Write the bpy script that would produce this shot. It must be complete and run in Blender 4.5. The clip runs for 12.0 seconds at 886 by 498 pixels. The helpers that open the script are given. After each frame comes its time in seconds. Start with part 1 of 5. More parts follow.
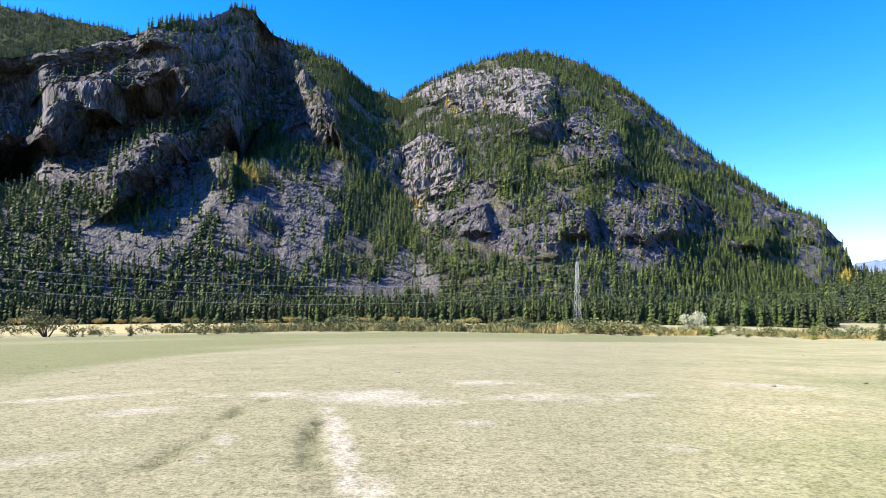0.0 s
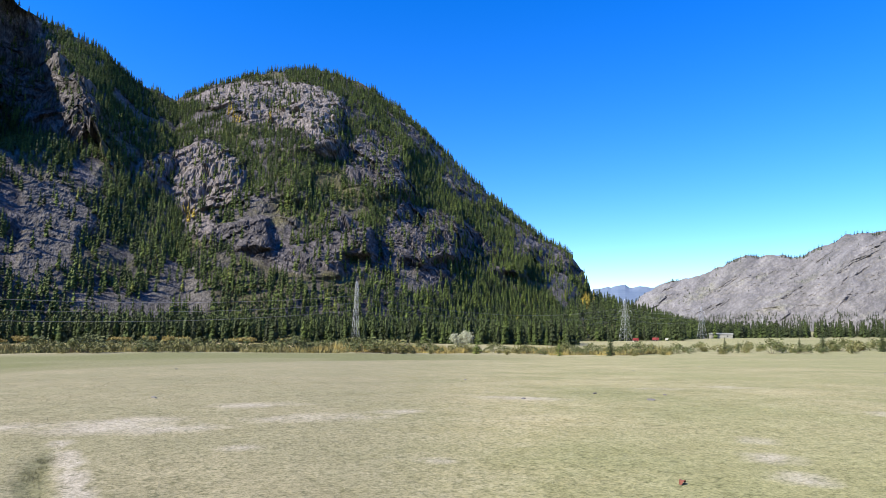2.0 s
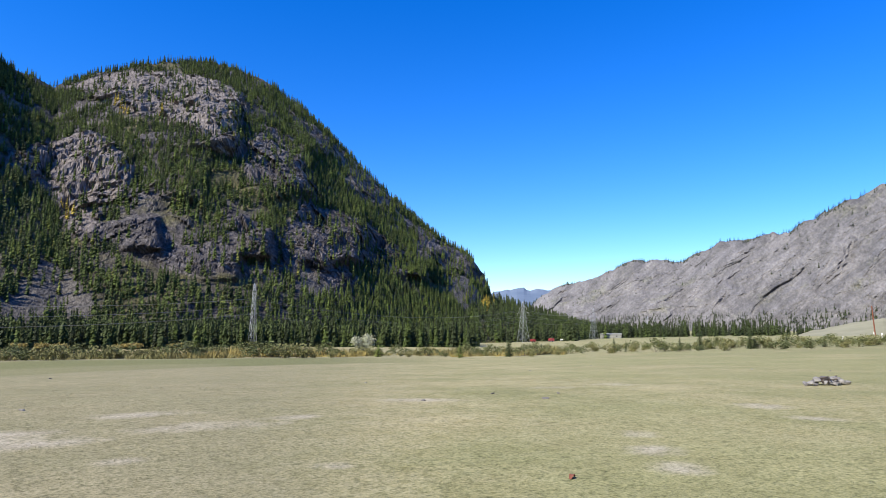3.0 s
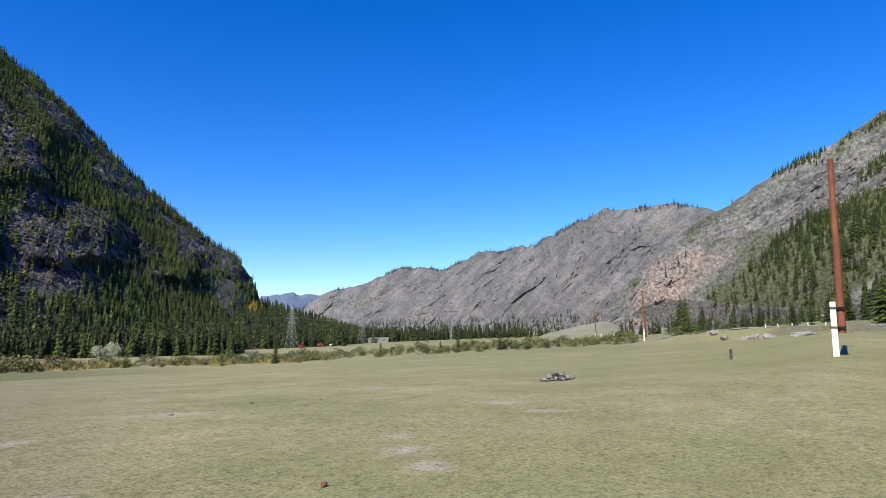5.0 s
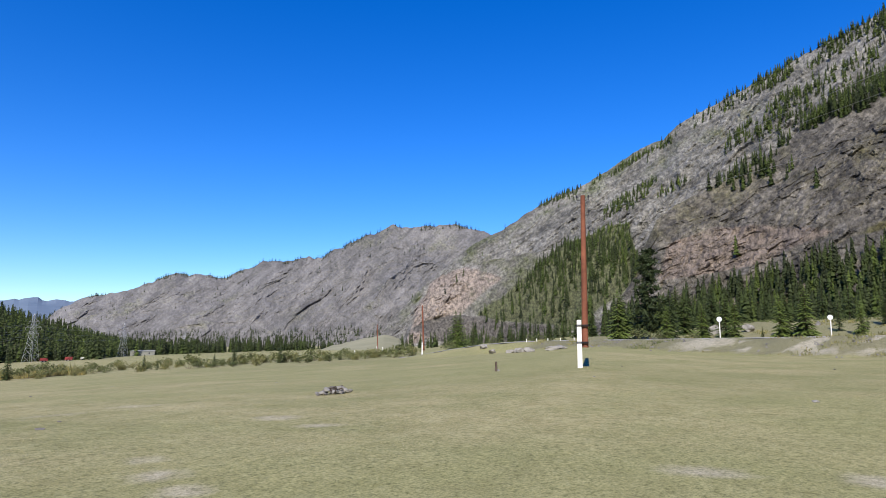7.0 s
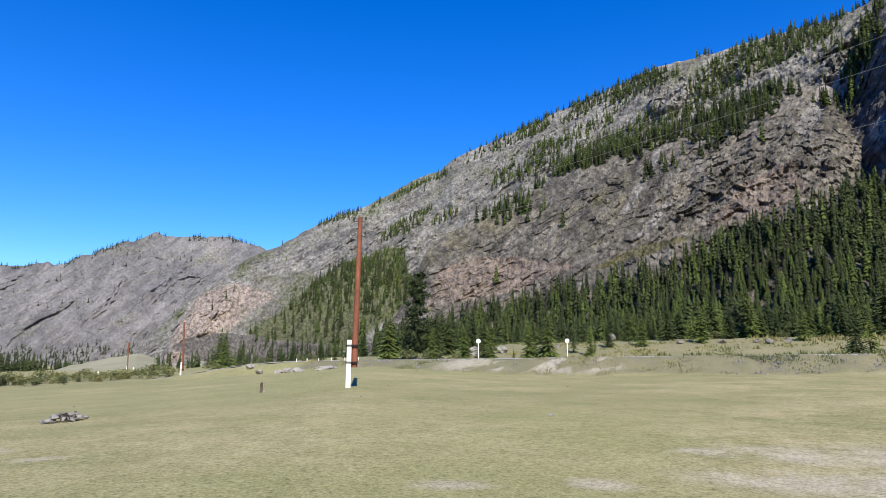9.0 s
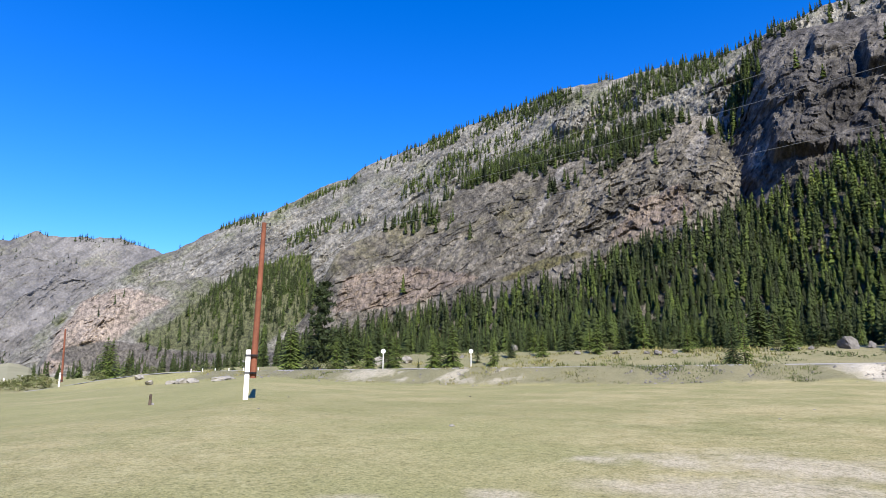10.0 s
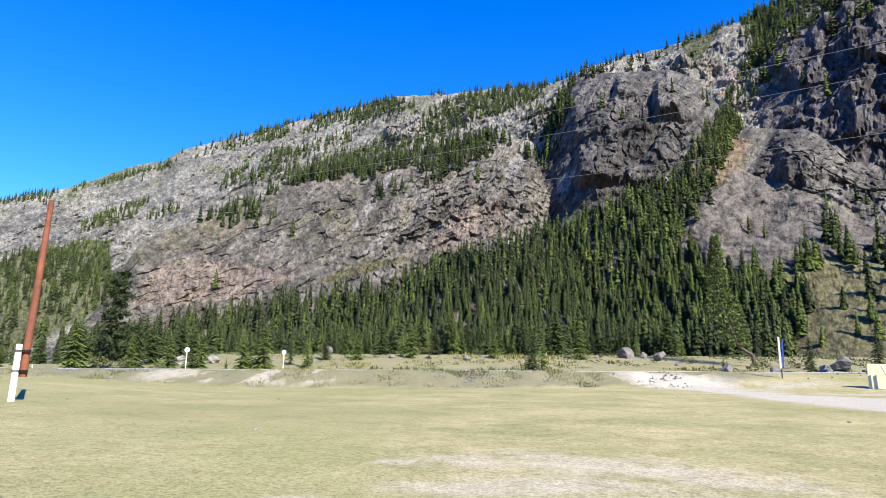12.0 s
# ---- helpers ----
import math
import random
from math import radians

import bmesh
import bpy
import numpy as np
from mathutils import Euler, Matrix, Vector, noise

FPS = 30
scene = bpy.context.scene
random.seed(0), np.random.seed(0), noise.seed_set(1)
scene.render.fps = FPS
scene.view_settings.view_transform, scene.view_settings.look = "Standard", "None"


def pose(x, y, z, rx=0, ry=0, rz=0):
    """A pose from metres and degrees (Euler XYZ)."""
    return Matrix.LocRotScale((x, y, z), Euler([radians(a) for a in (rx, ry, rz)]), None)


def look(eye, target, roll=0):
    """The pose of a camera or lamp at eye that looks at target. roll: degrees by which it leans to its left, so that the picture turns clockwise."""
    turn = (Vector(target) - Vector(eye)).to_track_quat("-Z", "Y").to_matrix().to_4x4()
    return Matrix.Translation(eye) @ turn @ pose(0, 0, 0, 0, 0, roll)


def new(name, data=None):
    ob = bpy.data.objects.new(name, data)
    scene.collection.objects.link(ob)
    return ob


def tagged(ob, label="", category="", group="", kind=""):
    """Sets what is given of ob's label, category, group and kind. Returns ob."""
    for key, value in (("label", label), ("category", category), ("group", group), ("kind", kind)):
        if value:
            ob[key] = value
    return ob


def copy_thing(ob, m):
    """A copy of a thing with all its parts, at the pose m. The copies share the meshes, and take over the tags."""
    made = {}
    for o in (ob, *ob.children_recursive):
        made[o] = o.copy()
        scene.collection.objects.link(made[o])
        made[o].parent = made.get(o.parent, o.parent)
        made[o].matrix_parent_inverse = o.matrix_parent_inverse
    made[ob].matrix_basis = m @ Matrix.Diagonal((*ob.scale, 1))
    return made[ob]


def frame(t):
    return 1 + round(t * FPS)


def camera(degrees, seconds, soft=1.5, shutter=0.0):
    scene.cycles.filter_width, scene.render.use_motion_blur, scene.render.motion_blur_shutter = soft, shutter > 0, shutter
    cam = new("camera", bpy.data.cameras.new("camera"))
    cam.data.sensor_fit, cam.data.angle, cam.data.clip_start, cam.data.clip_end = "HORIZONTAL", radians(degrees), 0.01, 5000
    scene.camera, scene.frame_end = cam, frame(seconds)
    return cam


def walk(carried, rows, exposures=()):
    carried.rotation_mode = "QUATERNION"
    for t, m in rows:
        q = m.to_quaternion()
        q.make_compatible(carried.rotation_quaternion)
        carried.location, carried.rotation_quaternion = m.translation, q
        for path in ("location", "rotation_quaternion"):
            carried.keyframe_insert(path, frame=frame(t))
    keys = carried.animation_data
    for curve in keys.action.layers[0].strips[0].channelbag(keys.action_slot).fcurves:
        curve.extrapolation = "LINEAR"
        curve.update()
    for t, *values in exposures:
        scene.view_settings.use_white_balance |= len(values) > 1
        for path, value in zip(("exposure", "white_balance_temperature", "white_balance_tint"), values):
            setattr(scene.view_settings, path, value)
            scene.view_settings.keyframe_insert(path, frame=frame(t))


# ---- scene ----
cam = camera(70.8, 12.0, soft=0.6)
PATH = [
    (0.0, 0.0, -0.0, 1.6, 94.476, -0.344, -0.027),
    (0.5, 0.012, -0.016, 1.594, 95.077, -0.575, -3.877),
    (1.0, 0.032, -0.03, 1.599, 95.543, -1.141, -8.811),
    (1.5, 0.047, -0.031, 1.6, 96.024, -1.095, -14.04),
    (2.0, 0.072, -0.03, 1.603, 96.414, -0.877, -20.047),
    (2.5, 0.089, -0.027, 1.598, 96.574, -0.653, -24.656),
    (4.5, 0.2, -0.061, 1.61, 97.255, 0.05, -43.898),
    (5.0, 0.241, -0.069, 1.615, 97.268, 0.174, -49.741),
    (5.5, 0.267, -0.069, 1.618, 97.362, 0.557, -55.002),
    (6.0, 0.287, -0.085, 1.617, 97.503, 0.202, -59.617),
    (6.5, 0.314, -0.106, 1.62, 97.92, -0.103, -64.316),
    (8.5, 0.359, -0.21, 1.62, 99.968, -0.358, -84.805),
    (9.0, 0.372, -0.227, 1.618, 100.351, -0.368, -89.792),
    (9.5, 0.387, -0.25, 1.631, 100.818, -0.402, -94.55),
    (10.0, 0.398, -0.267, 1.639, 101.297, -0.335, -98.379),
    (10.5, 0.408, -0.287, 1.643, 101.54, -0.697, -102.036),
    (11.0, 0.409, -0.312, 1.642, 101.596, -0.812, -106.283),
    (11.5, 0.416, -0.338, 1.645, 101.641, -0.959, -110.727),
    (12.0, 0.424, -0.371, 1.651, 101.74, -1.142, -115.0),
]
EXPOSURES = [(0.0, 1.38), (1.0, 1.12), (2.5, 0.68), (4.5, 0.35), (5.5, 0.22), (6.5, 0.22), (8.5, 0.38), (9.5, 0.55), (10.5, 0.8), (12.0, 1.0)]
walk(cam, [(t, pose(x, y, z, rx, ry, rz)) for t, x, y, z, rx, ry, rz in PATH], EXPOSURES)

# ---- light ----
SUN_AZ, SUN_EL = 262.0, 40.0      # compass degrees from +y towards +x
world = bpy.data.worlds.new("sky")
scene.world = world
world.use_nodes = True
wn, wl = world.node_tree.nodes, world.node_tree.links
wn.clear()
sky = wn.new("ShaderNodeTexSky")
sky.sky_type, sky.sun_disc = "NISHITA", False
sky.sun_elevation, sky.sun_rotation = radians(SUN_EL), radians(SUN_AZ)
sky.altitude, sky.air_density, sky.dust_density, sky.ozone_density = 8000, 3.0, 0.0, 6.0
hue = wn.new("ShaderNodeHueSaturation")
hue.inputs["Saturation"].default_value = 1.32
hue.inputs["Hue"].default_value, hue.inputs["Value"].default_value = 0.518, 1.42
back = wn.new("ShaderNodeBackground")
back.inputs["Strength"].default_value = 0.11
wout = wn.new("ShaderNodeOutputWorld")
wl.new(sky.outputs[0], hue.inputs["Color"])
wl.new(hue.outputs[0], back.inputs["Color"])
wl.new(back.outputs[0], wout.inputs["Surface"])
sun_lamp = bpy.data.lights.new("sun", "SUN")
sun_lamp.energy, sun_lamp.angle, sun_lamp.color = 5.2, radians(0.5), (1.0, 0.945, 0.84)
sa, se = radians(SUN_AZ), radians(SUN_EL)
sun = new("sun", sun_lamp)
sun.matrix_basis = look((0, 0, 300), (-math.sin(sa) * math.cos(se) * 100, -math.cos(sa) * math.cos(se) * 100, 300 - math.sin(se) * 100))

# ---- noise, shared by the land and the things on it ----
RNG = np.random.default_rng(7)
LATTICE = RNG.random((64, 64, 64)).astype(np.float32)


def value_noise(x, y, z):
    xi, yi, zi = np.floor(x), np.floor(y), np.floor(z)
    fx, fy, fz = x - xi, y - yi, z - zi
    fx, fy, fz = (f * f * (3 - 2 * f) for f in (fx, fy, fz))
    a, b, c = (np.mod(v, 64).astype(np.int32) for v in (xi, yi, zi))
    a1, b1, c1 = (a + 1) & 63, (b + 1) & 63, (c + 1) & 63
    near = (LATTICE[a, b, c] * (1 - fx) + LATTICE[a1, b, c] * fx) * (1 - fy) + (LATTICE[a, b1, c] * (1 - fx) + LATTICE[a1, b1, c] * fx) * fy
    deep = (LATTICE[a, b, c1] * (1 - fx) + LATTICE[a1, b, c1] * fx) * (1 - fy) + (LATTICE[a, b1, c1] * (1 - fx) + LATTICE[a1, b1, c1] * fx) * fy
    return near * (1 - fz) + deep * fz


def fbm(x, y, z, octaves=4, gain=0.5):
    total, amp, norm = 0.0, 1.0, 0.0
    for i in range(octaves):
        f = 2.03 ** i
        total = total + amp * value_noise(x * f + 11.3 * i, y * f + 5.7 * i, z * f + 3.1 * i)
        norm += amp
        amp *= gain
    return total / norm          # 0 to 1, about 0.5


def ridged(x, y, z, octaves=4):
    total, amp, norm = 0.0, 1.0, 0.0
    for i in range(octaves):
        f = 2.1 ** i
        total = total + amp * (1 - np.abs(2 * value_noise(x * f + 7.9 * i, y * f + 2.3 * i, z * f + 9.1 * i) - 1))
        norm += amp
        amp *= 0.55
    return total / norm


def facets(x, y, z, cell, seed=0):
    """Angular blocks: each cell of space has a flat face of its own tilt, set forward or back."""
    px, py, pz = x / cell + seed * 3.7, y / cell + seed * 1.9, z / cell + seed * 5.3
    bx, by, bz = np.floor(px - 0.5), np.floor(py - 0.5), np.floor(pz - 0.5)
    best, out = np.full(px.shape, 9.0), np.zeros(px.shape)
    for i in (0, 1):
        for j in (0, 1):
            for k in (0, 1):
                a, b, c = (np.mod(q, 64).astype(np.int32) for q in (bx + i, by + j, bz + k))
                r1, r2, r3, r4 = LATTICE[a, b, c], LATTICE[b, c, a], LATTICE[c, a, b], LATTICE[b, a, c]
                dx, dy, dz = px - (bx + i + 0.15 + 0.7 * r1), py - (by + j + 0.15 + 0.7 * r2), pz - (bz + k + 0.15 + 0.7 * r3)
                dist = dx * dx + dy * dy + dz * dz
                face = (r4 - 0.5) + 1.3 * (r2 - 0.5) * dx + 1.3 * (r3 - 0.5) * dy + 1.6 * (r1 - 0.5) * dz
                nearer = dist < best
                best, out = np.where(nearer, dist, best), np.where(nearer, face, out)
    return out          # about -0.8 to 0.8


def spread_out(m, turns=2):
    """Softens the edge of a 0 or 1 field on a grid."""
    for _ in range(turns):
        m = (m + np.roll(m, 1, 0) + np.roll(m, -1, 0)) / 3
        m = (m + np.roll(m, 2, 1) + np.roll(m, -2, 1) + np.roll(m, 1, 1) + np.roll(m, -1, 1)) / 5
    return m


def smooth(a, b, v):
    t = np.clip((v - a) / (b - a), 0, 1)
    return t * t * (3 - 2 * t)


def at(az, d):
    """The plan place at a compass bearing and a distance from the start of the walk."""
    return d * math.sin(radians(az)), d * math.cos(radians(az))


# ---- the lie of the valley floor ----
FALL_AZ = [-180, -90, -50, 30, 36, 50, 60, 67, 77, 82, 93, 100, 108, 120, 130, 150, 180]
FALL = [0.45, -0.3, -1.0, -1.0, -0.92, -0.6, -0.38, -0.21, 0.2, 0.45, 0.27, 0.25, 0.33, 0.45, 0.55, 0.6, 0.45]
ROAD_AZ, ROAD_V = 115.0, 65.0     # the road runs square to this bearing, this far off
ROAD_N = np.array([math.sin(radians(ROAD_AZ)), math.cos(radians(ROAD_AZ))])
ROAD_U = np.array([ROAD_N[1], -ROAD_N[0]])     # along the road, towards smaller bearings negative


def ground_z(x, y, fine=True):
    x, y = np.asarray(x, float), np.asarray(y, float)
    d = np.hypot(x, y)
    az = np.degrees(np.arctan2(x, y))
    lie = np.interp(az, FALL_AZ, FALL)
    run = np.maximum(d - 9, 0)
    run = run * run / (run + 6)
    z = lie * 16 * (1 - np.exp(-run / 290))
    v, u = x * ROAD_N[0] + y * ROAD_N[1], x * ROAD_U[0] + y * ROAD_U[1]
    side = smooth(-75, -45, u) * (1 - smooth(150, 260, np.abs(u)))
    bed = 2.35 + 0.0145 * np.clip(u, -60, 60)
    foot = 55 - 14 * smooth(22, 36, u)
    z = z + side * (np.maximum(bed - z, 0)) * smooth(foot, 61, v) * (1 - smooth(69, 76, v) * 0.35)
    z = z + smooth(72, 105, v) * 3.3 * smooth(-70, -30, u)
    if fine:
        z = z + 0.05 * (fbm(x / 4, y / 4, 0 * x, 3) - 0.5) * smooth(1, 6, d) + 1.0 * (fbm(x / 70, y / 70, 0 * x + 3, 3) - 0.5) * smooth(25, 120, d) * (1 - smooth(50, 58, v) * (1 - smooth(74, 84, v)))
    return z


def ground_at(x, y):
    return float(ground_z(np.array([x]), np.array([y]))[0])


# ---- materials ----
def material(name, rough=0.8, metal=0.0):
    m = bpy.data.materials.new(name)
    m.use_nodes = True
    b = m.node_tree.nodes["Principled BSDF"]
    b.inputs["Roughness"].default_value, b.inputs["Metallic"].default_value = rough, metal
    b.inputs["Specular IOR Level"].default_value = 0.25
    return m, m.node_tree.nodes, m.node_tree.links, b


def ramp_node(nodes, stops):
    r = nodes.new("ShaderNodeValToRGB")
    while len(r.color_ramp.elements) < len(stops):
        r.color_ramp.elements.new(0.5)
    for e, (p, c) in zip(r.color_ramp.elements, stops):
        e.position, e.color = p, (*c, 1)
    return r


def noise_node(nodes, links, scale, detail=6, rough=0.6, coords=None, distortion=0.0):
    n = nodes.new("ShaderNodeTexNoise")
    n.inputs["Scale"].default_value, n.inputs["Detail"].default_value, n.inputs["Roughness"].default_value = scale, detail, rough
    n.inputs["Distortion"].default_value = distortion
    if coords is not None:
        links.new(coords, n.inputs["Vector"])
    return n


def mix_node(nodes, links, factor, a, b, blend="MIX"):
    m = nodes.new("ShaderNodeMix")
    m.data_type, m.blend_type = "RGBA", blend
    for value, socket in ((factor, m.inputs[0]), (a, m.inputs[6]), (b, m.inputs[7])):
        if isinstance(value, (int, float)):
            socket.default_value = value
        elif isinstance(value, tuple):
            socket.default_value = (*value, 1)
        else:
            links.new(value, socket)
    return m.outputs[2]


def bump_node(nodes, links, height, strength, distance, before=None):
    b = nodes.new("ShaderNodeBump")
    b.inputs["Strength"].default_value, b.inputs["Distance"].default_value = strength, distance
    links.new(height, b.inputs["Height"])
    if before is not None:
        links.new(before, b.inputs["Normal"])
    return b.outputs[0]


def plain(name, dark, light, scale, rough=0.8, metal=0.0, bump=0.3, depth=0.02):
    """A surface that varies between two colours at two scales, with fine relief."""
    m, n, l, b = material(name, rough, metal)
    c = n.new("ShaderNodeTexCoord").outputs["Object"]
    big, small = noise_node(n, l, scale, 5, 0.6, c), noise_node(n, l, scale * 9, 5, 0.65, c)
    r = ramp_node(n, [(0.3, dark), (0.7, light)])
    l.new(big.outputs["Fac"], r.inputs[0])
    out = mix_node(n, l, 0.35, r.outputs[0], mix_node(n, l, small.outputs["Fac"], dark, light))
    l.new(out, b.inputs["Base Color"])
    l.new(bump_node(n, l, small.outputs["Fac"], bump, depth), b.inputs["Normal"])
    return m


def rock_land(name, dark, light, grass, scree, warm, scale=1.0, dip=0.5, rough=1.0, cracks=1.0, pale=(0.32, 0.3, 0.27)):
    """Mountain side: rock, with scree, turf and reddish stretches where the land's attributes put them."""
    m, n, l, b = material(name, 0.9)
    lie = n.new("ShaderNodeAttribute")
    lie.attribute_name = "lie"
    c = lie.outputs["Vector"]
    big, mid, small = noise_node(n, l, 0.012 * scale, 5, 0.6, c), noise_node(n, l, 0.085 * scale, 9, 0.72, c), noise_node(n, l, 0.42 * scale, 8, 0.78, c)
    turned = n.new("ShaderNodeMapping")
    turned.vector_type = "TEXTURE"
    turned.inputs["Rotation"].default_value, turned.inputs["Scale"].default_value = (0, 0, dip), (2.8, 0.6, 1)
    l.new(c, turned.inputs["Vector"])
    bands = noise_node(n, l, 0.07 * scale, 7, 0.7, turned.outputs[0], 0.6)
    r = ramp_node(n, [(0.36, dark), (0.5, tuple((p + q) / 2 for p, q in zip(dark, light))), (0.63, light)])
    blend = n.new("ShaderNodeMath")
    blend.operation = "MULTIPLY_ADD"
    l.new(bands.outputs["Fac"], blend.inputs[0])
    blend.inputs[1].default_value = 0.55
    half = n.new("ShaderNodeMath")
    half.operation = "MULTIPLY"
    l.new(mid.outputs["Fac"], half.inputs[0])
    half.inputs[1].default_value = 0.45
    l.new(half.outputs[0], blend.inputs[2])
    l.new(blend.outputs[0], r.inputs[0])
    fine = ramp_node(n, [(0.37, (1 - 0.7 * rough,) * 3), (0.5, (1 - 0.12 * rough,) * 3), (0.63, (1 + 0.58 * rough,) * 3)])
    l.new(small.outputs["Fac"], fine.inputs[0])
    colour = mix_node(n, l, 1.0, r.outputs[0], fine.outputs[0], "MULTIPLY")
    for size, depth in ((0.11, 0.45), (0.33, 0.6)):
        cell = n.new("ShaderNodeTexVoronoi")
        cell.feature = "DISTANCE_TO_EDGE"
        cell.inputs["Scale"].default_value = size * scale
        stir = n.new("ShaderNodeVectorMath")
        stir.operation = "MULTIPLY_ADD"
        l.new(mid.outputs["Color"], stir.inputs[0])
        stir.inputs[1].default_value = (4.0 / scale,) * 3
        l.new(turned.outputs[0], stir.inputs[2])
        l.new(stir.outputs[0], cell.inputs["Vector"])
        joint = ramp_node(n, [(0.0, (depth, depth, depth)), (0.13, (1, 1, 1))])
        l.new(cell.outputs["Distance"], joint.inputs[0])
        colour = mix_node(n, l, cracks, colour, mix_node(n, l, 1.0, colour, joint.outputs[0], "MULTIPLY"))
    sharp = ramp_node(n, [(0.4, (0, 0, 0)), (0.61, (1, 1, 1))])
    l.new(small.outputs["Fac"], sharp.inputs[0])
    for key, tone, spread in (("warm", warm, 0.8), ("pale", pale, 0.6), ("grass", grass, 1.0), ("scree", scree, 1.0)):
        a = n.new("ShaderNodeAttribute")
        a.attribute_name = key
        push = n.new("ShaderNodeMath")
        push.operation = "MULTIPLY_ADD"
        l.new(mid.outputs["Fac"], push.inputs[0])
        push.inputs[1].default_value = 1.2
        push.inputs[2].default_value = -0.6
        add = n.new("ShaderNodeMath")
        add.operation, add.use_clamp = "ADD", True
        l.new(push.outputs[0], add.inputs[0])
        l.new(a.outputs["Fac"], add.inputs[1])
        edge = ramp_node(n, [(0.35, (0, 0, 0)), (0.65, (spread, spread, spread))])
        l.new(add.outputs[0], edge.inputs[0])
        shade = mix_node(n, l, sharp.outputs[0], tuple(v * 0.35 for v in tone), tuple(v * 1.55 for v in tone))
        colour = mix_node(n, l, edge.outputs[0], colour, shade)
    tone = ramp_node(n, [(0.3, (0.8, 0.8, 0.82)), (0.7, (1.15, 1.13, 1.1))])
    l.new(big.outputs["Fac"], tone.inputs[0])
    colour = mix_node(n, l, 1.0, colour, tone.outputs[0], "MULTIPLY")
    l.new(colour, b.inputs["Base Color"])
    first = bump_node(n, l, mid.outputs["Fac"], 0.8, 4.0, bump_node(n, l, bands.outputs["Fac"], 0.16, 4.0))
    l.new(bump_node(n, l, small.outputs["Fac"], 0.7, 0.8, first), b.inputs["Normal"])
    return m


def leafage(name, stops, rough=0.75):
    """Needles or leaves: the colour follows each plant's tint, with a little variation inside it."""
    m, n, l, b = material(name, rough)
    a = n.new("ShaderNodeAttribute")
    a.attribute_name = "tint"
    r = ramp_node(n, stops)
    l.new(a.outputs["Fac"], r.inputs[0])
    c = n.new("ShaderNodeTexCoord").outputs["Object"]
    small = noise_node(n, l, 0.9, 4, 0.7, c)
    vary = ramp_node(n, [(0.3, (0.6, 0.6, 0.6)), (0.7, (1.35, 1.35, 1.3))])
    l.new(small.outputs["Fac"], vary.inputs[0])
    l.new(mix_node(n, l, 1.0, r.outputs[0], vary.outputs[0], "MULTIPLY"), b.inputs["Base Color"])
    return m


NEEDLES = [(0.0, (0.026, 0.034, 0.012)), (0.3, (0.05, 0.071, 0.015)), (0.6, (0.1, 0.134, 0.024)), (0.8, (0.19, 0.18, 0.034)), (1.0, (0.48, 0.34, 0.05))]
M_WOODS = leafage("woods", NEEDLES)
M_ROCK_LEFT = rock_land("dark_rock", (0.036, 0.031, 0.029), (0.225, 0.203, 0.188), (0.1, 0.092, 0.035), (0.135, 0.122, 0.103), (0.2, 0.172, 0.15), 1.0, -0.5, 0.9, 0.8)
M_ROCK_RIGHT = rock_land("grey_rock", (0.09, 0.084, 0.068), (0.38, 0.358, 0.3), (0.1, 0.106, 0.05), (0.12, 0.108, 0.09), (0.3, 0.24, 0.19), 1.0, 0.5, 0.85, 0.35)
M_ROCK_SPUR = rock_land("brown_rock", (0.056, 0.05, 0.038), (0.31, 0.28, 0.222), (0.12, 0.108, 0.05), (0.12, 0.108, 0.09), (0.225, 0.178, 0.138), 1.2, 0.7, 1.0, 0.5)
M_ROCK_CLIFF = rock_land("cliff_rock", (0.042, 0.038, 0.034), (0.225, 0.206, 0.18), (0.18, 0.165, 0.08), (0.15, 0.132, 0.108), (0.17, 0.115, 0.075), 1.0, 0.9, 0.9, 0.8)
M_ROCK_FAR = rock_land("far_rock", (0.085, 0.08, 0.072), (0.245, 0.23, 0.21), (0.15, 0.145, 0.1), (0.22, 0.208, 0.192), (0.3, 0.245, 0.205), 0.5, 0.75, 0.45, 0.0)
M_TURF = plain("dry_turf", (0.2, 0.19, 0.11), (0.33, 0.31, 0.2), 0.03, 0.95)
# The blue haze of distance is put into the far hills' base colour.
M_FAR = plain("hazy_hill", (0.1, 0.14, 0.19), (0.16, 0.2, 0.25), 0.004, 1.0)


def mesh_object(name, verts, faces, mat, attrs=None, flat=True):
    """A mesh from arrays; faces is an n x 3 or n x 4 array."""
    me = bpy.data.meshes.new(name)
    verts, faces = np.asarray(verts, np.float32), np.asarray(faces, np.int32)
    k = faces.shape[1]
    me.vertices.add(len(verts))
    me.vertices.foreach_set("co", verts.ravel())
    me.loops.add(faces.size)
    me.loops.foreach_set("vertex_index", faces.ravel())
    me.polygons.add(len(faces))
    me.polygons.foreach_set("loop_start", np.arange(0, faces.size, k, dtype=np.int32))
    me.polygons.foreach_set("use_smooth", np.full(len(faces), not flat))
    for key, values in (attrs or {}).items():
        values = np.asarray(values, np.float32)
        if values.ndim == 3:
            me.attributes.new(key, "FLOAT_VECTOR", "POINT").data.foreach_set("vector", values.ravel())
        else:
            me.attributes.new(key, "FLOAT", "POINT").data.foreach_set("value", values.ravel())
    me.update(calc_edges=True)
    me.materials.append(mat)
    return new(name, me)


def grid_faces(rows, cols):
    i = np.arange(rows - 1)[:, None] * cols + np.arange(cols - 1)[None, :]
    i = i.ravel()
    return np.stack([i, i + 1, i + cols + 1, i + cols], 1)


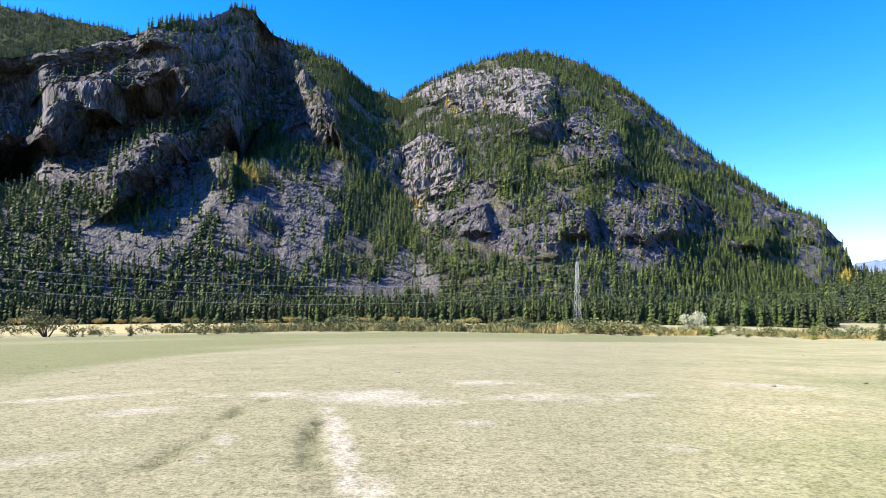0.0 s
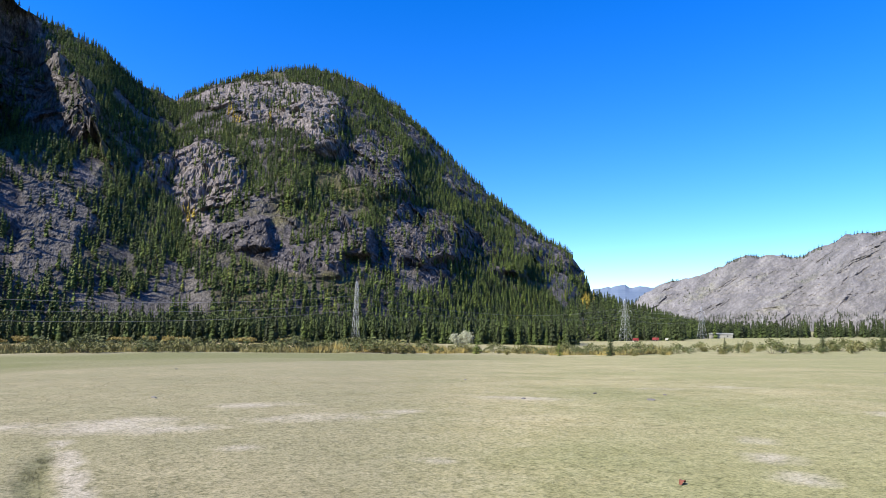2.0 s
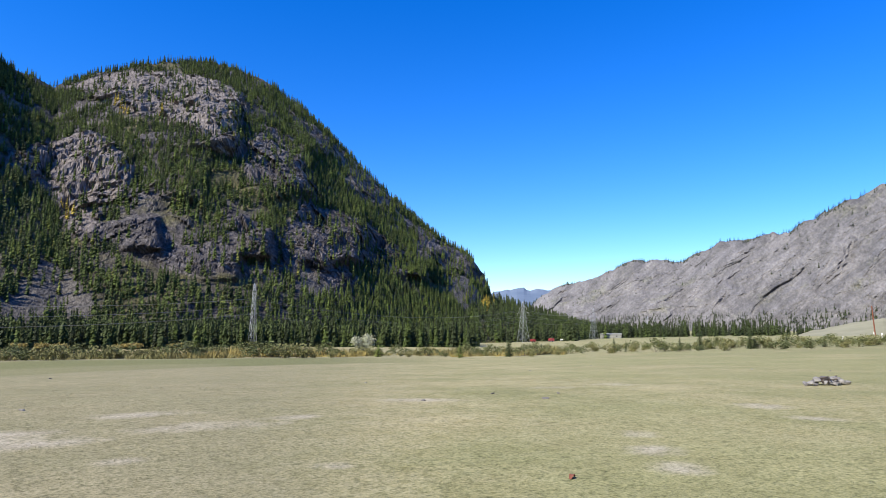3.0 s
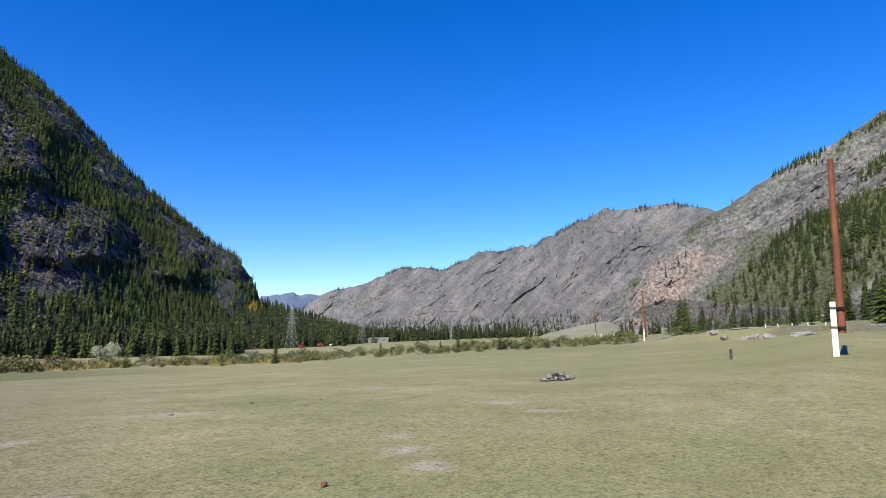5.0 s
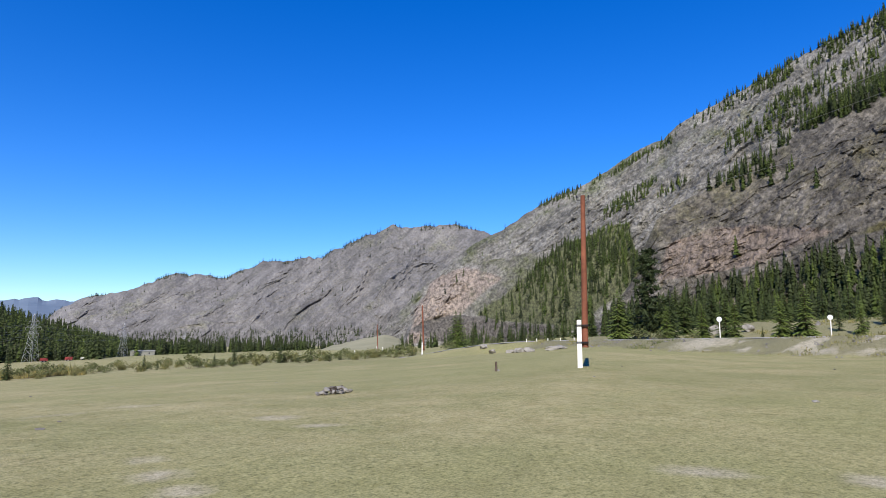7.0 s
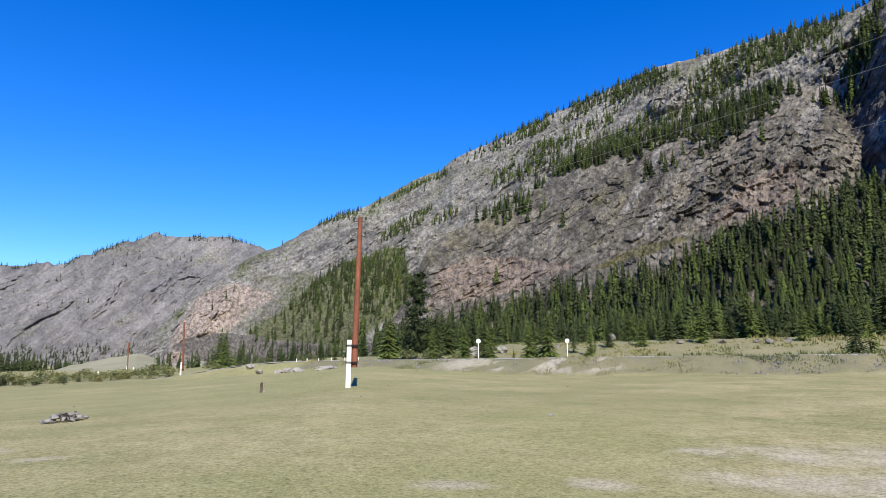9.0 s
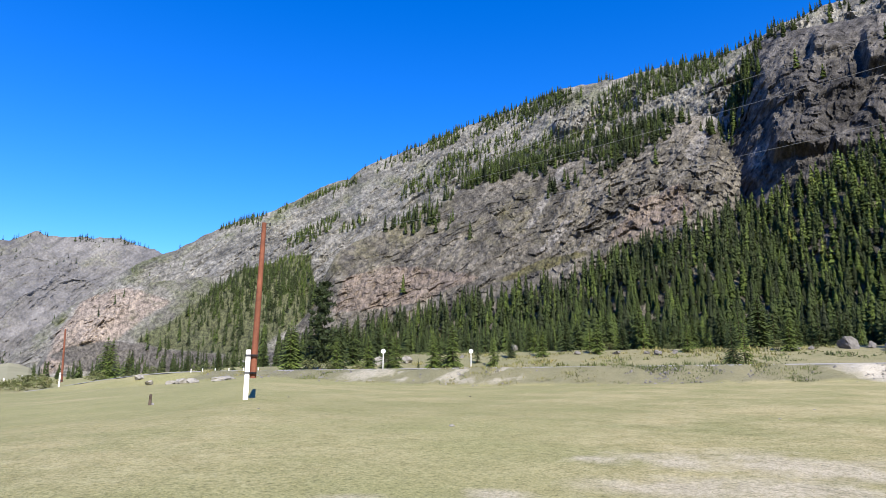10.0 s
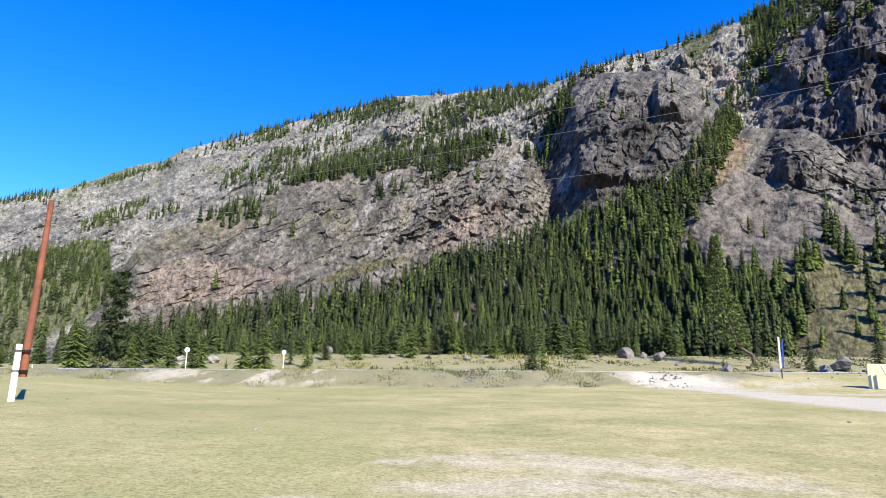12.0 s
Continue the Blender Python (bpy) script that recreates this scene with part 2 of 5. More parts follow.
def inside(poly, a, e):
    """Which of the places (bearing a, slope height e) lie within the stretch that the corners enclose."""
    hit = np.zeros(a.shape, bool)
    for (x0, y0), (x1, y1) in zip(poly, poly[1:] + poly[:1]):
        if y0 != y1:
            hit ^= ((y0 > e) != (y1 > e)) & (a < (x1 - x0) * (e - y0) / (y1 - y0) + x0)
    return hit
# ---- the mountains ----
# Each is a ridge (bearing, height over the eye in degrees, distance, distance of its foot) with a side that falls to the valley.
# Stretches of ground on them are outlined by bearing and height.
SCREE_LEFT = [
    [(-19.5, 12.4), (-22.6, 10.3), (-26.8, 6.2), (-31.2, 5.5), (-30.7, 2.8), (-27.1, 1.5), (-23.7, 1.3), (-22.0, 4.5), (-19.8, 9)],
    [(-14.1, 10.1), (-12.6, 9.9), (-8.5, 7.0), (-10.6, 6.5), (-11.0, 1.8), (-14.4, 1.8), (-14.6, 7.3)],
    [(-11.5, 1.9), (-5.4, 1.6), (-4.0, 4.5), (-3.2, 4.5), (0.3, 0.8), (-1, -0.2), (-11, -0.2)],
    [(15.3, 3.2), (16.5, 4.9), (19.7, 2.4), (16.0, 2.3)],
    [(29.0, 4.3), (30.8, 3.9), (33.0, 1.9), (33.0, 0.2), (30.4, 0.6)],
    [(20.3, 14.9), (21.3, 13.9), (20.4, 13.2), (19.2, 14.2)],
]
CRAG_LEFT = [
    [(-50, 17), (-32.9, 18.4), (-28.7, 20.2), (-19.9, 23.6), (-16.5, 23.6), (-14.4, 20.0), (-18.2, 16.8), (-18.9, 12.6), (-22.6, 9.3), (-28.1, 8.0), (-33.6, 8.6), (-50, 8)],
    [(-17.9, 20.6), (-15.0, 22.3), (-10.2, 16.5), (-9.7, 13.5), (-13.7, 13.6), (-15.8, 18.5)],
    [(-3.9, 18), (2.3, 20.6), (7.6, 20.3), (10.7, 19.5), (11.2, 16.6), (9.2, 14.4), (6.0, 16.4), (0.8, 17.2)],
    [(9.7, 14.6), (13.3, 17.2), (16.2, 13.4), (18.0, 10.8), (11.7, 12.1)],
    [(-7.6, 11.6), (-1.3, 14.8), (2.4, 12.3), (1.3, 9.7), (-1.3, 6.6), (-4.4, 10.2)],
    [(-2.3, 7.1), (3.9, 8.4), (5.0, 6.3), (10.6, 6.4), (11.6, 4.0), (6.0, 4.3)],
    [(8.6, 9.4), (14.1, 8.0), (16.1, 10.6), (19.9, 9.4), (26.0, 6.0), (22.7, 4.9), (13.6, 5.0)],
    [(18.6, 15.1), (20.5, 14.5), (25.3, 10.3), (21.8, 10.6)],
    [(14.3, 18.8), (20.0, 15.0), (17.5, 15.0)],
    [(26.5, 8.6), (32.5, 5.2), (33.4, 2.5), (30.5, 4.2), (26.5, 5.8)],
    [(14, 4.8), (19, 5), (22, 3.4), (18, 2.6)],
]
WOOD_RIGHT = [
    [(70, -1), (78, -1), (87, 6.0), (86.3, 10.4), (80, 8.6), (75.5, 4.5), (72, 1.5)],
    [(84, 10.5), (90.2, 12.6), (95.7, 15.8), (102.7, 17.2), (110, 19.2), (117, 22.2), (126.4, 25.6), (123.7, 26.2), (115.4, 23.8), (105.7, 20.0), (99.4, 19.4), (94.3, 16.4), (88, 13.5), (84, 12)],
    [(86, 0), (89.1, 3.0), (95.6, 4.4), (105.3, 6.4), (115.6, 9.6), (126.1, 13.6), (133.8, 16.2), (138.6, 18.2), (139.6, 17.0), (136.4, 13.0), (137.4, 10.5), (141.6, 9.2), (144.8, 8.4), (145.8, 6), (144.4, 3), (146, 1), (120, 0)],
    [(134.5, 11.5), (136.2, 16.8), (139.2, 20.7), (141.8, 24.4), (142.9, 26.5), (142.2, 29.4), (146, 29.8), (152, 29.4), (152.6, 27.0), (147, 25.4), (144.6, 24.0), (142.6, 22.2), (139.4, 17.8), (136.8, 14.0)],
    [(145, 9), (148.8, 9.5), (148.5, 12.5), (146, 12)],
    [(97, 21.2), (102, 23), (110, 25.6), (118, 26.4), (126, 26.6), (140, 30), (150, 33), (150, 31), (137, 27.8), (126, 25.6), (110, 23.6), (97, 20.2)],
    [(78, 12.2), (90, 17.4), (90, 16.9), (78, 11.6)],
]
SCREE_RIGHT = [
    [(140.8, 17.5), (136.8, 13.6), (138.6, 8.6), (144.4, 9.2), (152, 11), (149, 12.8), (144.9, 15.4)],
    [(70, 0), (66, 1.0), (69.5, 2.4), (79.5, 1.5), (79.5, -1)],
]
CRAG_RIGHT = [
    [(119.8, 18.5), (123.1, 22.0), (125.3, 24.9), (127.0, 27.4), (129.7, 28.8), (137.4, 28.9), (137.9, 23), (138.2, 19.3), (133.8, 17.2), (126.1, 15.2), (121, 15)],
    [(142, 17), (146, 22), (160, 26), (160, 12), (150, 12.8), (146, 15)],
    [(144, 25), (147, 31), (160, 33), (160, 24), (147, 23)],
    [(66, -0.5), (66.6, 2.6), (68.1, 5.2), (70.2, 6.6), (72.6, 6.8), (70, 2.8)],
    [(109, 22), (118, 24.6), (118, 23.4), (109, 20.6)],
]
WARM_LEFT = [
    [(-3.9, 18), (2.3, 20.6), (7.6, 20.3), (10.2, 19.5), (10.0, 16.6), (8.2, 14.9), (6.0, 16.4), (0.8, 17.2)],
    [(-7.6, 11.6), (-1.3, 14.8), (2.4, 12.3), (1.3, 9.7), (-1.3, 6.6), (-4.4, 10.2)],
    [(32.6, 2.2), (33.4, 2.0), (33.6, 0.9), (32.8, 0.9)],
]
GOLD = [(0.5, 17.2), (0.9, 17.0), (3.7, 17.2), (-2.3, 8.4), (-2.6, 8.2), (-18.8, 12.5), (-18.4, 11.6), (-17.6, 10.6), (-17.2, 10.0), (-16.8, 9.6), (33.2, 1.7), (32.9, 1.4), (115.6, 11.0), (106, 10.4), (113, 10.4), (142, 16.2), (117.4, 11.6)]
TURF_RIGHT = [
    [(127.5, 26.9), (132, 26.9), (136, 26.8), (138.5, 26.4), (140.5, 28.4), (140, 29.3), (134, 28.5), (127.5, 27.6)],
    [(138.5, 8.5), (142, 7.8), (145, 9.6), (153, 10.5), (153, 0), (139, 0)],
    [(92, 0), (93, 2.6), (97, 3.4), (103, 3.2), (106, 2), (106, 0)],
    [(70, -1), (78, -1), (87, 6.0), (86.3, 10.4), (80, 8.6), (75.5, 4.5), (72, 1.5)],
    [(103, 8), (108, 9.3), (112, 10.6), (108, 10.3)],
]
WARM_RIGHT = [
    [(66, -0.5), (66.6, 2.6), (68.1, 5.2), (71.2, 6.8), (75, 5.8), (70, 1.5)],
    [(88.3, 5.0), (89.2, 8.2), (93, 9.6), (99, 9.2), (102, 8.6), (96, 6.2)],
    [(137.8, 20.4), (140.6, 21.2), (142.4, 19.6), (141.0, 17.0), (137.0, 15.6)],
    [(138.2, 26.9), (141.4, 25.6), (142.0, 22.0), (141.0, 21.5), (139.7, 24.3)],
    [(113, 11.5), (116, 14.5), (120, 16), (121, 13.5), (117, 11)],
]


def mountain(name, ridge, mat, label, step, rows, crag=0.5, crag_polys=(), scree_polys=(), wood_polys=(), warm_polys=(), turf_polys=(), wood=None, turf=0.4, lean=0.0, shape=1.0, size=1.0, stairs=0.8, rise=32.0, climb=0.45, grain=0.5, gullies=6.0, slant=0.5, spurs=(), turned=(), steep=1.0, blocks=1.0, ribs=2.0, rake=0.6, knobs=(), joints=0.0, pale_polys=(), walls=(), wild=1.0):
    """The side of a mountain as a relief in plan, and the places on it where trees stand."""
    az_c, el_c, dr_c, df_c = (np.array(v, float) for v in zip(*ridge))
    az = np.arange(az_c[0], az_c[-1] + 1e-6, step)
    seen = (az > -41) & (az < 153)
    az = np.concatenate([az[(az <= -41)][::8], az[seen], az[(az >= 153)][::8]])
    el, dr, df = (np.interp(az, az_c, v) for v in (el_c, dr_c, df_c))
    dr = df + (dr - df) * steep
    el_rough = 0.35 * size * (fbm(az * 1.3, az * 0 + 4, az * 0, 4) - 0.5)
    s = np.concatenate([np.linspace(-0.06, 1.0, rows), np.linspace(1.03, 1.7, 8)])[:, None]
    d = df + (dr - df) * s
    front = np.clip(s, 0, 1)
    top = 1.6 + dr * np.tan(np.radians(el))
    sin, cos = np.sin(np.radians(az)), np.cos(np.radians(az))
    base = ground_z(df * sin, df * cos, False) - 0.6
    z = base + (top - base) * front ** shape * (1 - 0.9 * smooth(1.0, 1.75, s)) - 18 * (s < 0) + dr * np.radians(el_rough) * front ** 8
    e = np.degrees(np.arctan2(z - 1.6, d))
    a = np.broadcast_to(az, e.shape)
    x, y = d * sin, d * cos
    warp = 1.1 * size
    wa, we = a + warp * (fbm(x / 40, y / 40, z / 40, 4) - 0.5), e + warp * (fbm(x / 40 + 9, y / 40, z / 40, 4) - 0.5)
    mark = lambda polys: np.max([inside(p, wa, we) for p in polys], axis=0).astype(float) if polys else np.zeros(e.shape)
    scree, woods, warm = spread_out(mark(scree_polys)), mark(wood_polys), spread_out(mark(warm_polys), 6)
    rocky = spread_out(mark(crag_polys), 3) * (1 - scree)
    body = np.sin(np.pi * np.clip(front, 0, 1)) ** 0.5 * (s < 1.02)
    broken = np.clip(crag * smooth(0.42, 0.62, fbm(x / 45, y / 45, z / 45, 4)) + rocky, 0, 1) * (1 - 0.95 * scree) * (1 - 0.9 * spread_out(mark(turf_polys), 4))
    # steps and buttresses: ledges that climb with the bearing, and faces that break off on the side away from the sun
    along = (a - az_c.mean()) * np.radians(1) * dr.mean()
    wander = fbm(x / (80 * size), y / (80 * size), z / (80 * size), 4)
    tread = rise * size
    stair = (z - climb * along) / tread + 3.0 * wander
    part_of = stair - np.floor(stair)
    step_z = tread * (smooth(0.45, 0.95, part_of) - part_of) * smooth(0.3, 0.7, fbm(x / 50 + 3, y / 50, z / 50, 3))
    phase = (along * 0.75 - z * 0.4) / (60 * size) + 2.6 * fbm(x / 60 + 4, y / 60, z / 60, 4)
    saw = phase - np.floor(phase)
    phase2 = (along * 0.9 - z * 0.3) / (16 * size) + 2.8 * fbm(x / 22, y / 22, z / 22, 4)
    saw2 = phase2 - np.floor(phase2)
    zs = z + broken * step_z * body * stairs
    block = 34 * size
    wx, wy, wz = (9 * size * (fbm(x / 30 + q, y / 30, z / 30, 3) - 0.5) for q in (0, 7, 13))
    rough = blocks * 11 * facets(x + wx, y + wy, zs * 0.8 + wz, block) + blocks * 6 * facets(x + wx, y + wy, zs * 0.8 + wz, block * 0.4, 1) + 2.8 * facets(x, y, zs, block * 0.17, 2) + 12 * (ridged(x / (60 * size), y / (60 * size), zs / (50 * size), 4) - 0.5)
    push = wild * broken * size * (lean * (1 - saw) ** 1.2 + 4.0 * (1 - saw2) + rough)
    sway = fbm(x / (55 * size) + 21, y / (55 * size), z / (55 * size), 4)
    gully = ridged((along - slant * z) / (52 * size * max(1.0, slant)) + 1.5 * sway, (slant * along + z) / (190 * size) + sway, x * 0 + 3.3, 5) - 0.5
    push = push + size * 9 * (fbm(x / 90, y / 90, z / 90, 4) - 0.5) + (1.2 + 2.5 * grain) * size * (fbm(x / 7, y / 7, zs / 6, 4) - 0.5) + size * gullies * gully
    up = dr.mean() * np.radians(e)
    across, down = along * math.cos(rake) - up * math.sin(rake), along * math.sin(rake) + up * math.cos(rake)
    bend = fbm(x / (25 * size) + 40, y / (25 * size), z / (25 * size), 3)
    rib = ridged(across / (15 * size) + 1.3 * bend, down / (48 * size) + bend, 0 * x + 5.5, 5) - 0.5 + 0.5 * (ridged(across / (5 * size) + bend, down / (11 * size), 0 * x + 8.1, 3) - 0.5)
    push = push + 4 * size * scree + scree * size * min(1.0, dr.mean() / 650) ** 1.5 * (0.8 * facets(x, y, z, 4.2 * size, 3) + 0.8 * facets(x, y, z, 1.9 * size, 4))
    push = push + size * ribs * rib * (1 - 0.85 * scree) * (0.45 + 0.55 * smooth(0.35, 0.6, fbm(x / 55 + 60, y / 55, z / 55, 3)))
    for (a0, e0), (a1, e1), height in spurs:
        la, le = a1 - a0, e1 - e0
        size_l = math.hypot(la, le)
        t = np.clip(((wa - a0) * la + (we - e0) * le) / size_l ** 2, 0, 1)
        off = np.hypot(wa - a0 - t * la, we - e0 - t * le) * np.sign((wa - a0) * le - (we - e0) * la)
        crest = np.where(off < 0, np.exp(-(off / 3.0) ** 2), np.exp(-(off / 0.6) ** 2)) - 0.8 * np.where(off > 0, np.exp(-((off - 1.6) / 1.3) ** 2), 0)
        push = push + height * crest
    for a0, a1, a2, e0, e1, depth in turned:     # a wall that swings back from a0 to a1 and comes forward again at a2
        swing = np.where(wa < a1, smooth(a0, a1, wa), smooth(a2, a1, wa))
        push = push - depth * swing * smooth(e0, e0 + 2.5, we) * smooth(e1, e1 - 2.0, we)
    for a0, e0, ra, re, out in knobs:     # a crag that swells from its upper left and breaks off at its right and lower edge
        u, v = (wa - a0) / ra, (we - e0) / re
        push = push + out * smooth(-1.1, 0.7, u) * smooth(1.12, 0.82, u) * smooth(-1.1, -0.78, v) * smooth(1.2, -0.2, v)
    if joints:
        push = push + joints * (0.25 + 0.75 * broken) * (1 - scree) * (6.0 * facets(x + wx, y + wy, zs * 0.5, 9.0 * size, 5) + 3.2 * facets(x, y, zs * 0.55, 4.2 * size, 6))
    d2 = d - push * body
    z2 = zs + size * 3.0 * (ridged(x / 20, y / 20, z / 20, 4) - 0.5) * (0.2 + broken) * smooth(1.06, 0.9, s)
    for a0, a1, low0, low1, high, end, part_back in walls:     # a stretch that stands upright between two heights, with a gentle top behind it
        low = low0 + (low1 - low0) * np.clip((wa - a0) / (a1 - a0), 0, 1) + 1.6 * (sway - 0.5)
        near = 1 - part_back * np.clip((we - low) / (high - low), 0, 1) * smooth(end, high, we) * smooth(a0, a0 + 2.5, wa) * smooth(a1, a1 - 7.0, wa)
        d2, z2 = d2 * near, 1.6 + (z2 - 1.6) * near
    x2, y2 = d2 * sin, d2 * cos
    grass = np.clip(turf + spread_out(mark(turf_polys), 3) + 1.1 * (fbm(x / 60 + 30, y / 60, z / 60, 4) - 0.5) - 1.2 * rocky, 0, 1) * (1 - scree)
    verts = np.stack([x2, y2, z2], -1)
    # where each place lies on the mountain side: along it, up it, and out of it
    lie = np.stack([along, up, 0.3 * push], -1)
    ob = mesh_object(name, verts.reshape(-1, 3), grid_faces(*e.shape), mat, {"scree": scree * 0.95, "grass": grass * 0.9, "warm": warm * 0.9, "pale": spread_out(mark(pale_polys), 2), "lie": lie})
    tagged(ob, label, "mountain", "", "structure")
    if wood is None:
        return ob, None
    room = wood(a, e, x, y, z, fbm(x / 30 + 50, y / 30, z / 30, 3), woods, rocky, scree, broken) * (s > 0) * (s < 1.01)
    return ob, (verts, room)


PLANTED = []      # x, y, z, height, tint


def plant(land, cell, low, high, tints, sink=0.4):
    """One tree at most in each square of the plan, where the land has room for it."""
    verts, room = land
    v, r = verts.reshape(-1, 3), room.ravel()
    order = RNG.permutation(len(v))
    order = order[r[order] > 0]
    key = np.floor(v[order, 0] / cell).astype(np.int64) * 100003 + np.floor(v[order, 1] / cell).astype(np.int64) * 17 + np.floor(v[order, 2] / (cell * 0.8)).astype(np.int64) * 7919
    _, first = np.unique(key, return_index=True)
    keep = order[first]
    keep = keep[RNG.random(len(keep)) < r[keep]]
    bearing = np.degrees(np.arctan2(v[keep, 0], v[keep, 1]))
    keep = keep[(bearing > -40) & (bearing < 152)]
    p = v[keep] + np.c_[RNG.normal(0, cell * 0.2, (len(keep), 2)), np.zeros(len(keep))]
    h = low + (high - low) * RNG.beta(2.2, 2.0, len(keep))
    t = np.clip(RNG.choice(tints, len(keep)) + RNG.normal(0, 0.07, len(keep)), 0, 1)
    flat = np.hypot(p[:, 0], p[:, 1])
    b_az, b_el = np.degrees(np.arctan2(p[:, 0], p[:, 1])), np.degrees(np.arctan2(p[:, 2] - 1.6, flat))
    for ga, ge in GOLD:
        t = np.where((np.abs(b_az - ga) < 0.45) & (np.abs(b_el - ge) < 0.4), 0.93, t)
    PLANTED.append(np.c_[p[:, 0], p[:, 1], p[:, 2] - sink, h, t])
    return len(keep)


def left_wood(a, e, x, y, z, patch, woods, rocky, scree, broken):
    room = 0.9 * smooth(0.35, 0.44, patch) * (1 - 0.82 * smooth(0.1, 0.7, rocky)) * (1 - 0.86 * scree) * (1 - 0.3 * broken) + 0.02
    return np.clip(room + 0.9 * smooth(3.2, 1.6, e) * (1 - 0.9 * scree), 0, 1)


def full_wood(a, e, x, y, z, patch, woods, rocky, scree, broken):
    return 0.95 + 0 * e


def high_wood(a, e, x, y, z, patch, woods, rocky, scree, broken):
    return 0.97 * (e > 15) * (a < -16)


def right_wood(a, e, x, y, z, patch, woods, rocky, scree, broken):
    return np.clip(woods * np.where((e > 10) & (a < 127), smooth(0.4, 0.52, patch) * 0.8, smooth(0.25, 0.42, patch)) * np.where(a < 87, 0.25 + 0.65 * smooth(3.0, 8.5, e), 1.0) * (1 - np.where(a > 139, 0.3, 0.75) * rocky) + 0.012 * smooth(0.5, 0.6, patch) + 0.4 * smooth(0.5, 0.58, patch) * (a > 92) * (a < 127) * smooth(0.8, 0.9, e / np.maximum(e.max(0), 0.1)) + 0.1 * (a > 137) * (e < 14) * smooth(0.42, 0.55, patch), 0, 1) * (1 - 0.6 * scree)


def spur_wood(a, e, x, y, z, patch, woods, rocky, scree, broken):
    crest = smooth(0.955, 0.985, e / np.maximum(e.max(0), 0.1)) * (a > 88.5) * (a < 121)
    return np.clip(right_wood(a, e, x, y, z, patch, woods, rocky, scree, broken) + 0.3 * crest * smooth(0.4, 0.5, patch), 0, 1)


def sparse_wood(a, e, x, y, z, patch, woods, rocky, scree, broken):
    high = e / np.maximum(e.max(0), 0.1)
    return 0.1 * smooth(0.6, 0.68, patch) * smooth(0.3, 0.8, high) + 0.9 * smooth(0.5, 0.56, patch) * (high > 0.955) + 0.9 * smooth(0.16, 0.06, high) * smooth(0.36, 0.46, patch)


KNOBS_DOME = [(6.5, 17.4, 3.9, 3.2, 26), (13.4, 13.6, 3.2, 3.0, 15), (10.9, 7.3, 2.8, 2.0, 22), (18.0, 7.5, 3.6, 2.6, 22), (25.2, 5.6, 2.8, 1.8, 22), (2.4, 7.2, 1.9, 1.5, 15), (8.6, 4.9, 2.4, 1.6, 14), (16.6, 16.7, 1.9, 1.7, 18), (5.0, 11.6, 2.7, 1.5, 11), (-1.5, 11.5, 3.5, 2.0, 9)]
PALE_RIGHT = [
    [(125.4, 17.9), (127.3, 18.3), (126.2, 16.1), (125.4, 16.6)],
    [(120.9, 17.5), (123.1, 20.0), (125.0, 23.9), (123.9, 24.4), (121.8, 20.4), (120.2, 18.2)],
    [(105.9, 12.8), (106.6, 12.8), (109.9, 18.3), (109.2, 18.5)],
    [(107, 10.7), (107.9, 10.8), (110.5, 13.4), (109.6, 13.5)],
]
KNOBS_CLIFF = [(132.8, 24.0, -6.4, 3.4, 7), (137.3, 24.2, -2.6, 2.4, 10), (132.9, 25.4, -1.9, 1.7, 8), (130.2, 19.0, -3.0, 2.1, 9), (123.6, 19.5, -2.4, 3.2, 4), (148.5, 19.0, -4.5, 3.6, 8)]
RIDGE_MASSIF = [(-75, 14.35, 899, 326), (-60, 17.35, 870, 326), (-45, 16.35, 812, 326), (-36.2, 17.35, 812, 326), (-32.6, 18.85, 834, 326), (-28.3, 20.35, 870, 326), (-24.9, 22.25, 884, 326), (-21.3, 23.15, 899, 326), (-19.2, 24.35, 899, 326), (-17.5, 24.25, 899, 326),
                (-15.7, 22.45, 914, 326), (-12.9, 21.75, 942, 331), (-9.8, 20.55, 972, 334), (-7.2, 18.75, 1000, 336), (-4.3, 17.95, 1044, 341), (0, 14.0, 1044, 348), (4, 9.0, 1044, 435), (8, 0.0, 1044, 580)]
RIDGE_DOME = [(-14, 6.0, 1015, 435), (-7.6, 14.0, 1044, 377), (-3.7, 18.15, 1044, 355), (-1.4, 19.45, 1044, 348), (2.3, 20.85, 1044, 341), (6.1, 21.75, 1044, 341), (8.7, 21.85, 1044, 345), (12.3, 20.85, 1037, 351), (15.8, 18.85, 1030, 362), (18.6, 16.45, 1015, 377),
              (21.4, 13.85, 1000, 399), (24.0, 11.55, 986, 428), (27.0, 9.05, 964, 464), (29.3, 7.35, 942, 500), (31.3, 6.25, 928, 536), (32.7, 4.5, 914, 573), (33.1, 3.0, 906, 580), (33.6, 1.0, 899, 587), (34.4, -1.2, 892, 594)]
RIDGE_APRON = [(8, 0.2, 812, 435), (20, 1.4, 812, 420), (28, 2.2, 812, 420), (31, 2.4, 812, 420), (34, 1.9, 812, 428), (37, 1.0, 812, 435), (40, 0.0, 830, 450), (44, -1.2, 900, 540), (48, -1.9, 942, 600)]
RIDGE_BACKHILL = [(-75, 19.9, 1522, 928), (-50, 20.9, 1522, 928), (-36.4, 21.0, 1522, 928), (-32.7, 21.2, 1522, 928), (-28.3, 21.1, 1522, 928), (-24, 19.9, 1522, 928), (-16, 15.9, 1522, 928)]
